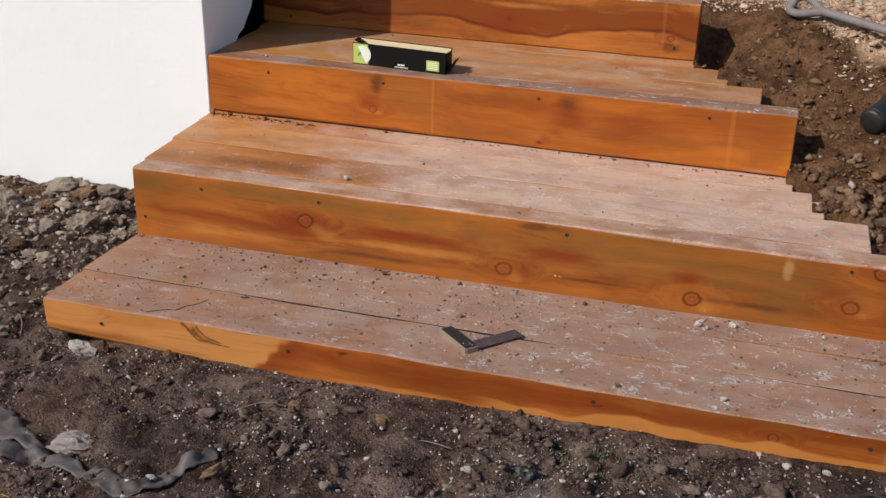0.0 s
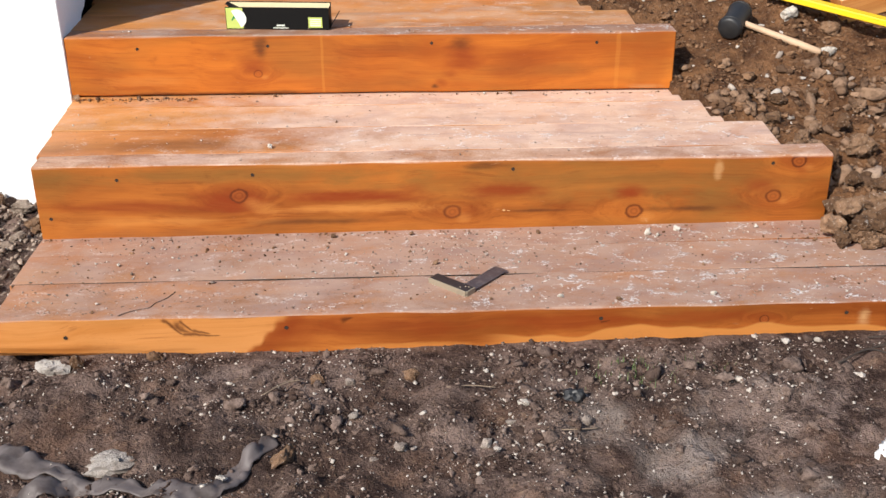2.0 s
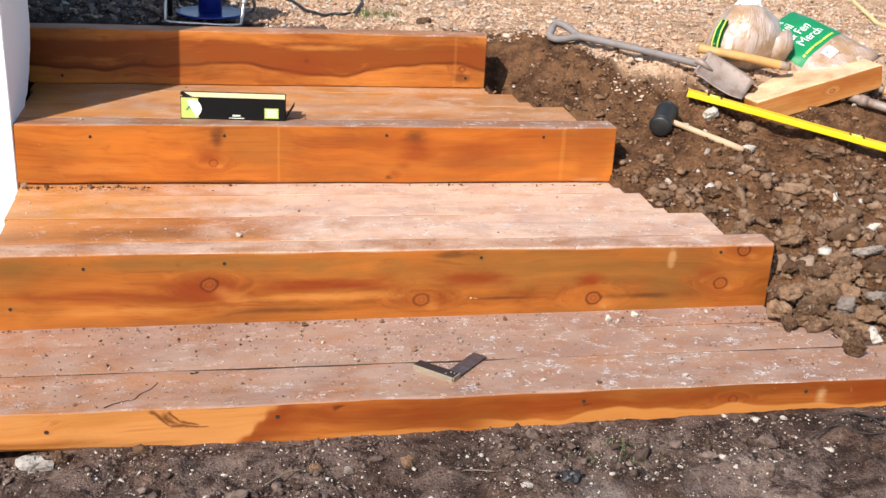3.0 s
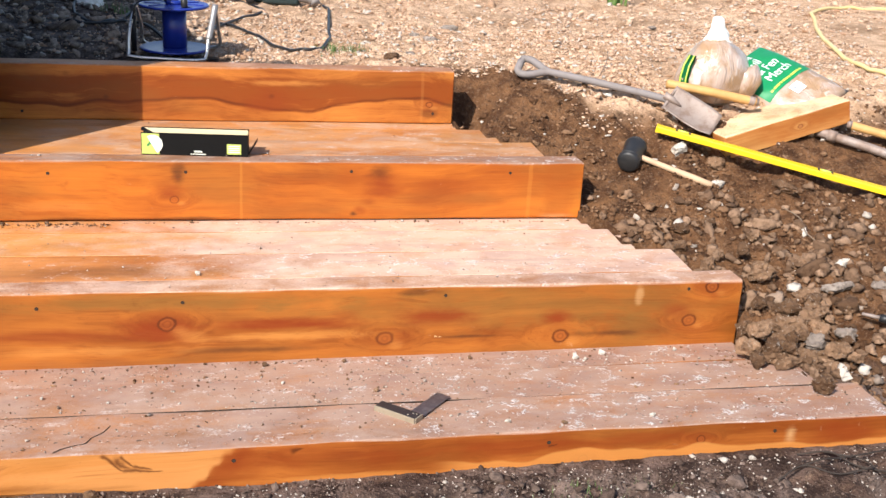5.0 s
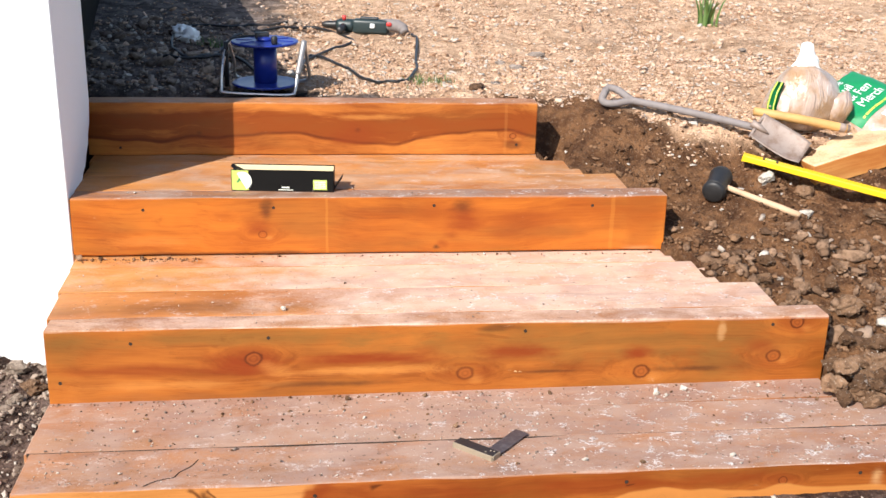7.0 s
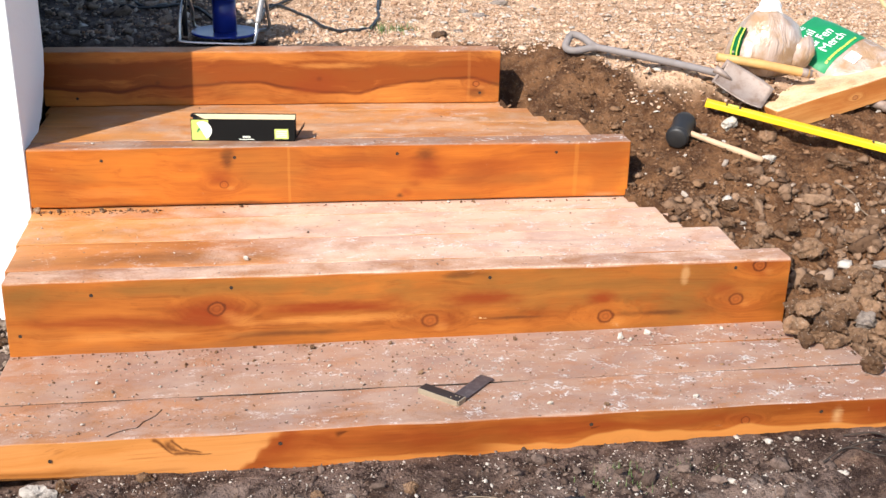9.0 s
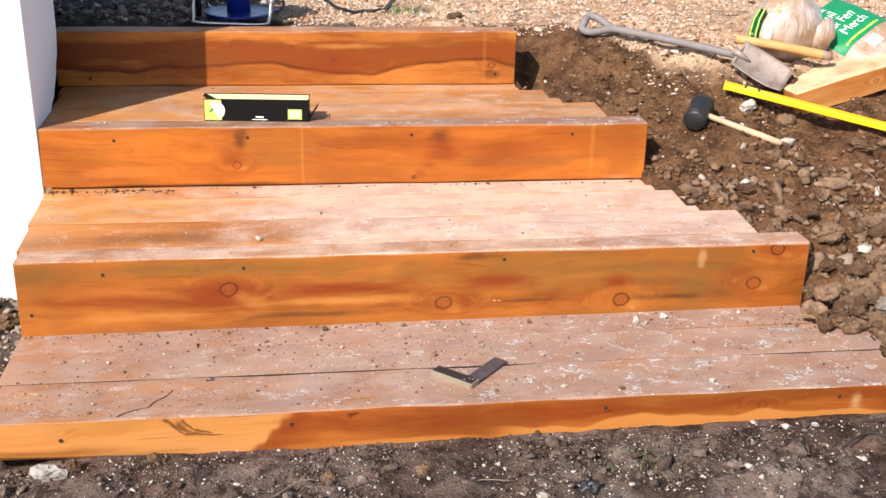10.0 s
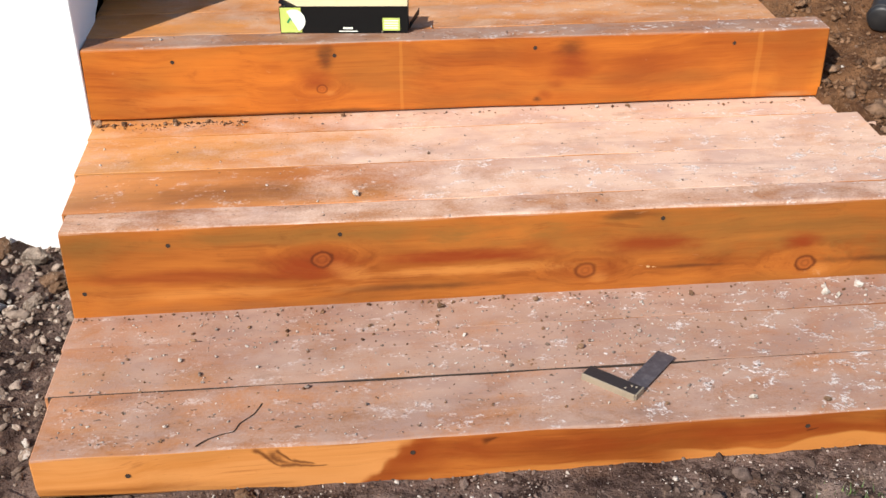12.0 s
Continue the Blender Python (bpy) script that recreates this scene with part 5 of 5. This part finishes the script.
GREY, BROWN, WHITE = "rough grey stone lying on muddy soil", "brown earthy stone on the dug bank", "small white stone lying on the dusty tread"
for x, y, size, mat_, label, seed, turn in (
    (-1.258, 2.090, (0.145, 0.070, 0.060), rock_pale, "long pale grey stone on muddy soil", 1, 12),
    (-1.012, 2.012, (0.042, 0.026, 0.022), rock_white, "small white pebble on muddy soil", 2, -20),
    (-0.586, 2.425, (0.046, 0.040, 0.034), rock_brown, "tan stone on muddy soil before the steps", 3, 30),
    (-0.320, 2.248, (0.036, 0.028, 0.020), rock_white, "small white pebble on muddy soil", 4, 10),
    (-0.178, 2.190, (0.036, 0.030, 0.024), rock_grey, GREY, 5, 40),
    (-1.512, 2.492, (0.095, 0.060, 0.055), rock_pale, "pale grey stone against the lowest board", 6, -10),
    (-1.452, 2.510, (0.048, 0.042, 0.046), rock_brown, "dark earthy stone against the lowest board", 7, 20),
    (-1.254, 2.528, (0.050, 0.036, 0.034), rock_brown, "dark earthy clod against the lowest board", 8, 0),
    (0.488, 2.520, (0.026, 0.022, 0.018), rock_white, "small pale pebble on muddy soil", 9, 0),
    (-1.049, 2.428, (0.022, 0.018, 0.014), rock_white, "small white pebble on muddy soil", 10, 0),
    (-0.825, 2.404, (0.040, 0.036, 0.030), rock_brown, "dark earthy clod on muddy soil", 11, 0),
    (-0.614, 2.109, (0.038, 0.034, 0.028), rock_grey, GREY, 12, 50),
    (-0.673, 2.072, (0.034, 0.028, 0.024), rock_grey, GREY, 13, 10),
    (-0.416, 2.116, (0.036, 0.032, 0.026), rock_grey, GREY, 14, 80),
    (-0.740, 2.395, (0.030, 0.030, 0.026), rock_grey, GREY, 15, 5),
    (-0.880, 2.085, (0.100, 0.045, 0.040), rock_brown, "earthy ridge of stone in the mud", 16, 62),
    (-0.190, 2.306, (0.062, 0.055, 0.050), rubber, "black lump of tarry rubbish on soil", 17, 20),
    (-2.032, 2.665, (0.050, 0.045, 0.035), rock_grey, GREY, 18, 0),
    (-1.824, 2.528, (0.070, 0.055, 0.045), rock_grey, GREY, 19, 30),
):
    stone(x, y, size, mat_, label, seed, None, turn)

# rubble at the foot of the white wall
RUB = "broken rubble stone heaped at the white wall's foot"
for k, (x, y, s) in enumerate(((-2.472, 3.60, 0.13), (-2.347, 3.635, 0.17), (-2.154, 3.655, 0.14), (-2.050, 3.655, 0.12), (-2.442, 3.41, 0.14), (-2.542, 3.35, 0.11), (-2.70, 3.55, 0.12), (-2.057, 3.327, 0.15), (-2.188, 3.286, 0.11),
                              (-2.154, 3.082, 0.10), (-2.094, 3.055, 0.07), (-2.594, 3.509, 0.13), (-2.229, 3.60, 0.12), (-2.674, 3.45, 0.12), (-1.93, 3.62, 0.11), (-1.86, 3.50, 0.10), (-1.82, 3.63, 0.09), (-1.88, 3.38, 0.08), (-2.30, 3.46, 0.10), (-2.05, 3.50, 0.11), (-1.95, 3.24, 0.07), (-2.33, 3.14, 0.08))):
    stone(x, y, (s, s * 0.72, s * 0.55), rock_rubble if k % 3 else rock_brown, RUB, 40 + k, None, 37 * k, 0.22, "wall rubble")

# stones of the pile at the end of the second step
PILE = "muddy stone in the heap beside the steps"
for k, (x, y, z, s) in enumerate(((0.765, 3.050, 0.115, 0.055), (0.745, 2.985, 0.10, 0.050), (0.800, 3.010, 0.11, 0.075), (0.845, 3.060, 0.14, 0.085), (0.775, 2.925, 0.10, 0.045), (0.730, 3.085, 0.11, 0.045), (0.900, 3.140, 0.16, 0.080), (0.914, 2.994, 0.10, 0.085), (0.973, 2.95, 0.08, 0.080),
                                 (0.974, 3.209, 0.18, 0.075), (0.996, 3.128, 0.16, 0.060), (1.11, 3.149, 0.165, 0.075), (0.86, 2.925, 0.09, 0.070), (0.93, 2.89, 0.06, 0.075), (1.04, 3.03, 0.12, 0.07), (0.80, 3.18, 0.17, 0.065), (0.76, 3.28, 0.21, 0.07), (0.86, 3.30, 0.23, 0.09), (0.69, 3.36, 0.24, 0.07), (0.62, 3.45, 0.27, 0.065),
                                 (0.74, 3.42, 0.26, 0.05), (0.55, 3.53, 0.28, 0.055), (0.84, 3.42, 0.27, 0.06), (0.66, 3.56, 0.30, 0.055), (0.48, 3.62, 0.30, 0.045), (0.93, 3.52, 0.29, 0.055), (1.02, 3.36, 0.24, 0.06), (0.78, 3.60, 0.31, 0.05), (0.755, 2.955, 0.13, 0.04), (0.812, 2.965, 0.15, 0.05))):
    stone(x, y, (s * 1.2, s * 0.95, s * 0.80), rock_brown if k % 7 else rock_grey, PILE, 80 + k, z, 53 * k, 0.10, "step rubble")
pick = random.Random(11)
for k in range(34):
    y = pick.uniform(2.90, 3.17)
    x = pick.uniform(0.735 if y > 3.07 else 0.64 + 0.25 * abs(y - 3.02), 1.02)
    s = pick.uniform(0.040, 0.092)
    stone(x, y, (s * 1.15, s * pick.uniform(0.7, 1.0), s * pick.uniform(0.6, 0.9)), rock_brown, PILE, 300 + k, 0.078 + max(0.0, y - 2.93) * 0.33 + pick.uniform(0, 0.03), 71 * k, 0.12, "step rubble")
stone(0.795, 2.735, (0.085, 0.075, 0.070), rock_brown, "large brown clod of earth on the lowest step", 120, 0.094, 20, 0.08)
stone(1.203, 3.374, (0.062, 0.045, 0.050), rock_white, "white chalky stone on the dug bank", 121, None, 20, 0.2)
stone(1.319, 3.505, (0.045, 0.030, 0.024), rock_white, "white chalky stone on the dug bank", 122, None, 60, 0.2)
stone(1.110, 3.232, (0.150, 0.050, 0.045), rock_grey, "long grey stone on the dug bank", 123, None, 5, 0.2)
stone(1.303, 3.247, (0.130, 0.080, 0.040), rock_grey, "flat grey stone on the dug bank", 124, None, -15, 0.2)
stone(1.183, 3.80, (0.075, 0.150, 0.040), rock_brown, "flat brown slab of stone on the dug bank", 125, None, 12, 0.15)
stone(0.831, 4.030, (0.080, 0.060, 0.055), rock_white, "pale chalky stone on the dug bank", 127, None, 30, 0.15)
stone(0.930, 3.870, (0.090, 0.040, 0.035), rock_white, "pale chalky stone beside the mallet handle", 128, None, 15, 0.15)
stone(0.985, 4.02, (0.085, 0.070, 0.070), rock_brown, BROWN, 126, None, 12, 0.2)
for k, (x, y, s) in enumerate(((0.20, 5.596, 0.10), (0.044, 5.256, 0.12), (-0.215, 4.75, 0.12), (1.308, 5.658, 0.06), (0.613, 5.216, 0.05), (-0.271, 5.103, 0.09), (-0.021, 5.374, 0.07), (-0.12, 4.86, 0.08), (0.05, 4.60, 0.06))):
    stone(x, y, (s, s * 0.7, s * 0.35), rock_brown if k % 3 == 2 else rock_grey, "flat pale stone in the stony ground", 140 + k, None, 41 * k, 0.35)
for k, (x, y, z, s) in enumerate(((0.135, 3.041, 0.098, 0.026), (0.163, 3.027, 0.098, 0.020), (0.229, 3.070, 0.098, 0.028), (0.232, 2.637, 0.097, 0.021), (0.476, 3.078, 0.098, 0.022), (-1.010, 3.250, 0.302, 0.024), (-0.185, 2.637, 0.097, 0.018), (0.342, 2.964, 0.098, 0.013), (-1.417, 2.886, 0.098, 0.015))):
    stone(x, y, (s, s * 0.75, s * 0.7), rock_white, WHITE, 160 + k, rest_z(x, y, z), 60 * k, 0.05, "tread stones")
for k, (x, y, z, s) in enumerate(((-0.814, 3.074, 0.098, 0.022), (-0.580, 3.080, 0.098, 0.020), (-0.193, 3.070, 0.098, 0.020), (-0.512, 2.860, 0.098, 0.020), (-1.708, 3.69, 0.298, 0.034), (-1.64, 3.695, 0.30, 0.022), (-1.50, 3.70, 0.30, 0.022), (-0.03, 2.615, 0.097, 0.019), (-0.37, 2.632, 0.097, 0.012))):
    stone(x, y, (s, s * 0.8, s * 0.75), rock_brown, "small brown clod lying on the dusty tread", 180 + k, rest_z(x, y, z), 47 * k, 0.05, "tread stones")


def scrap(name, x, y, size, material, label, category, seed):
    """A crumpled scrap of film."""
    bm = lump(size, seed, 0.9, 3)
    return tagged(part(name, bm, material, None, "", pose(x, y, ground_z(x, y) + size[2] * 0.3, 0, 0, 20 * seed), True), label, category)


scrap("plastic_scrap", 0.475, 2.035, (0.085, 0.055, 0.03), white_plastic, "crumpled scrap of white plastic film on soil", "plastic", 3)
scrap("plastic_scrap", -1.62, 6.05, (0.17, 0.13, 0.08), white_plastic, "crumpled white plastic lying in the shade", "plastic", 5)
scrap("plastic_scrap", -1.55, 5.80, (0.14, 0.11, 0.07), white_plastic, "small crumpled white plastic in the shade", "plastic", 7)


# ---- loose stone, grit and grass ----
def seeds(detail, count):
    """Small broken-stone shapes as arrays."""
    out = []
    for s in range(count):
        bm = lump((1, 1, 1), 200 + s * 1.7, 0.5, detail)
        bm.verts.ensure_lookup_table()
        v = np.array([p.co[:] for p in bm.verts])
        f = np.array([[q.index for q in p.verts] for p in bm.faces])
        bm.free()
        out.append((v, f))
    return out


COARSE, FINE = seeds(2, 7), seeds(1, 6)
rng = np.random.default_rng(7)


def heap(name, places, sizes, shapes, material, label, category, flat=0.65, sink=0.15):
    """Many loose stones as one object of stuff."""
    vs, fs, base = [], [], 0
    for (x, y, z), s in zip(places, sizes):
        v, f = shapes[rng.integers(len(shapes))]
        a, b = rng.uniform(0, 6.283), rng.normal(0, 0.35)
        k = np.array([s * rng.uniform(0.8, 1.35), s * rng.uniform(0.6, 1.0), s * flat * rng.uniform(0.7, 1.2)])
        w = v * k
        cb, sb = math.cos(b), math.sin(b)
        w = np.stack([w[:, 0] * cb - w[:, 2] * sb, w[:, 1], w[:, 0] * sb + w[:, 2] * cb], 1)
        ca, sa = math.cos(a), math.sin(a)
        w = np.stack([w[:, 0] * ca - w[:, 1] * sa, w[:, 0] * sa + w[:, 1] * ca, w[:, 2]], 1)
        vs.append(w + np.array([x, y, z + k[2] * (0.42 - sink)]))
        fs.append(f + base)
        base += len(v)
    return tagged(mesh_from(name, np.concatenate(vs), np.concatenate(fs), material), label, category, kind="stuff")


def inside_steps(x, y):
    return any(a - 0.02 < x < b + 0.02 and c - 0.01 < y < d + 0.01 for a, b, c, d in FOOTPRINTS) or (x < WX and WY - 0.02 < y < 4.2) or (y > 4.1 and x < -1.80 - 0.15 * (y - 4.15))


def sprinkle(n, x0, x1, y0, y1, keep):
    out = []
    while len(out) < n:
        x, y = rng.uniform(x0, x1), rng.uniform(y0, y1)
        if not inside_steps(x, y) and rng.random() < keep(x, y):
            out.append((x, y, ground_z(x, y)))
    return out


def patchy(x, y, f, lo):
    return max(lo, 0.5 + 1.1 * noise.fractal(Vector((x * f, y * f, 8.8)), 0.9, 2.0, 3))


p = sprinkle(30000, -2.5, 1.3, 1.6, 2.60, lambda x, y: patchy(x, y, 3.0, 0.12))
heap("soil_crumbs", p, rng.gamma(1.6, 0.0022, len(p)) + 0.0022, FINE, grit_front, "grey soil crumbs and grit before the steps", "grit")
p = sprinkle(2700, -2.7, 1.6, 1.5, 2.58, lambda x, y: patchy(x, y, 3.0, 0.0) ** 2)
heap("soil_clods", p, rng.gamma(1.3, 0.0070, len(p)) + 0.006, COARSE, grit_clod, "grey clods and small stones before the steps", "stones")
p = sprinkle(2600, -2.9, -1.72, 2.50, 3.72, lambda x, y: 0.2 + 0.8 * max(0.0, min(1.0, (y - 2.7) / 0.7)))
heap("wall_gravel", p, rng.gamma(2.0, 0.0055, len(p)) + 0.006, COARSE, grit_rubble, "grey gravel and mortar crumbs below the wall", "gravel")
p = sprinkle(7500, -0.05, 2.1, 2.62, 4.45, lambda x, y: patchy(x, y, 3.6, 0.2) * (1.0 if y < 3.75 else 0.45))
heap("bank_gravel", p, rng.gamma(1.7, 0.0055, len(p)) + 0.004, COARSE, grit_bank, "brown gravel and clods of the dug bank", "gravel")
p = sprinkle(640, 0.36, 1.75, 2.80, 3.80, lambda x, y: (1.0 if x < 1.35 and y < 3.62 else 0.4) * patchy(x, y, 5.0, 0.25))
heap("bank_stones", p, rng.gamma(2.5, 0.0085, len(p)) + 0.015, COARSE, grit_rock, "brown and tan stones heaped along the steps' ends", "stones", 0.75, 0.05)
p = sprinkle(20000, -2.0, 2.4, 4.12, 5.6, lambda x, y: 0.0 if x < -0.6 and y < (4.76 if x < -0.9 else 4.64) else 0.10 if x < -1.15 else patchy(x, y, 2.6, 0.3) if y > (4.35 if x > 0.4 else 4.55) else 0.2 if x > 0.45 else 0.0)
heap("stony_ground_chips", p, rng.gamma(1.7, 0.0055, len(p)) + 0.005, FINE, grit_top, "pale flint chips and straw-coloured stones", "gravel", 0.5)
p = sprinkle(14500, -2.2, 3.6, 5.6, 8.2, lambda x, y: 0.12 if x < -1.1 else patchy(x, y, 2.0, 0.3))
heap("stony_ground_chips", p, rng.gamma(1.8, 0.0065, len(p)) + 0.007, FINE, grit_top, "pale flint chips farther from the steps", "gravel", 0.5)

p = sprinkle(1300, -2.05, -0.95, 4.40, 6.6, lambda x, y: 0.0 if y < 4.76 else 0.9 if x < -1.25 else 0.25)
heap("shade_rubble", p, rng.gamma(1.6, 0.009, len(p)) + 0.007, COARSE, grit_rubble, "grey rubble and clods along the black wall", "rubble")

# grit on the treads
p = []
for n, x0, x1, y0, y1, z in ((7000, -1.64, 0.90, 2.585, 3.09, 0.0965), (520, -1.68, 0.60, 3.16, 3.70, 0.3015), (150, -1.70, 0.25, 3.745, 3.83, 0.506), (60, -1.6, 0.0, 3.86, 4.26, 0.502)):
    for _ in range(n):
        x, y = rng.uniform(x0, x1), rng.uniform(y0, y1)
        if rng.random() < patchy(x, y, 2.2, 0.25) * (0.55 + 0.45 * (x - x0) / (x1 - x0)):
            p.append((x, y, rest_z(x, y, z)))
heap("tread_grit", p, rng.gamma(1.3, 0.0020, len(p)) + 0.0017, FINE, crumbs_step, "pale grit and mortar crumbs on the treads", "grit", 0.7, 0.05)
p = []
for n, x0, x1, y, z, spread in ((170, -1.70, 0.70, 3.105, 0.099, 0.010), (150, -1.73, -1.30, 3.700, 0.301, 0.016), (90, -1.3, 0.3, 3.708, 0.301, 0.006), (70, 0.55, 0.75, 3.02, 0.099, 0.045), (260, -1.6, 0.85, 3.08, 0.0975, 0.22)):
    for _ in range(n):
        px, py = rng.uniform(x0, x1), max(2.60 if y < 3.2 else 3.3, y - abs(rng.normal(0, spread)))
        p.append((px, py, rest_z(px, py, z)))
heap("tread_dirt", p, rng.gamma(1.6, 0.0022, len(p)) + 0.0028, FINE, grit_bank, "brown dirt gathered along the foot of risers", "grit", 0.7, 0.05)


def tuft(name, x, y, n, tall, spread, label, category):
    """Grass blades, each a bent tapering strip."""
    bm = bmesh.new()
    z = ground_z(x, y)
    for _ in range(n):
        px, py = x + rng.normal(0, spread), y + rng.normal(0, spread * 0.6)
        a, h = rng.uniform(0, 6.283), tall * rng.uniform(0.5, 1.2)
        w, lean = tall * 0.045 * rng.uniform(0.7, 1.3), rng.uniform(0.15, 0.7)
        d, s = Vector((math.cos(a), math.sin(a), 0)), Vector((-math.sin(a), math.cos(a), 0))
        pz = ground_z(px, py) - 0.003
        prev = None
        for k in range(5):
            t = k / 4
            c = Vector((px, py, pz)) + d * (lean * h * t * t) + Vector((0, 0, h * t * (1 - 0.25 * lean * t)))
            pair = (bm.verts.new(c - s * w * (1 - 0.9 * t)), bm.verts.new(c + s * w * (1 - 0.9 * t)))
            if prev:
                bm.faces.new((*prev, *pair[::-1]))
            prev = pair
    return tagged(part(name, bm, grass_green), label, category, kind="stuff")


tuft("grass_tuft", -0.06, 2.385, 60, 0.028, 0.05, "sparse green grass in the mud", "grass")
tuft("grass_tuft", 0.12, 2.40, 30, 0.024, 0.05, "sparse green grass in the mud", "grass")
tuft("grass_tuft", -0.40, 4.89, 120, 0.045, 0.06, "low green weeds among stones", "weeds")
tuft("grass_tuft", -1.43, 5.75, 60, 0.05, 0.05, "low green weeds in the shade", "weeds")
plant = tuft("bulb_plant", 1.40, 6.50, 26, 0.26, 0.022, "upright green bulb leaves growing in stony ground", "plant")
for k, pts in enumerate(([(0.63, 4.49, 0.67), (0.70, 4.62, 0.70), (0.73, 4.70, 0.735)], [(1.18, 3.44, 0.27), (1.13, 3.52, 0.31), (1.145, 3.60, 0.335), (1.10, 3.66, 0.36)], [(-0.95, 2.33, 0.012), (-0.90, 2.37, 0.018), (-0.86, 2.385, 0.016)], [(-0.30, 2.16, 0.012), (-0.22, 2.15, 0.014), (-0.15, 2.165, 0.012)], [(-0.50, 2.33, 0.012), (-0.44, 2.345, 0.016), (-0.38, 2.34, 0.012)], [(-1.79, 2.60, 0.0), (-1.73, 2.53, 0.014), (-1.70, 2.48, 0.01)])):
    line = [(x, y, max(z, ground_z(x, y) + 0.004)) for x, y, z in pts]
    tagged(part("twig", tube(glide(line, 6), 0.0018, 6), dry_twig, None, "", None, True), "thin dry twig lying on the ground", "twig")
for pts in ([(0.56, 2.43), (0.62, 2.40), (0.70, 2.45), (0.79, 2.47), (0.90, 2.52)], [(0.62, 2.52), (0.70, 2.49), (0.74, 2.42), (0.83, 2.40), (0.92, 2.43)], [(0.70, 2.52), (0.78, 2.45), (0.80, 2.38), (0.77, 2.33)], [(0.48, 2.36), (0.57, 2.40), (0.66, 2.37), (0.78, 2.39)]):
    line = glide([(x, y, ground_z(x, y) + 0.010 + 0.016 * (k % 2)) for k, (x, y) in enumerate(pts)], 6)
    tagged(part("twig", tube(line, 0.0024, 6), dark_root, None, "", None, True), "thin dark wiry root lying on the soil", "twig")
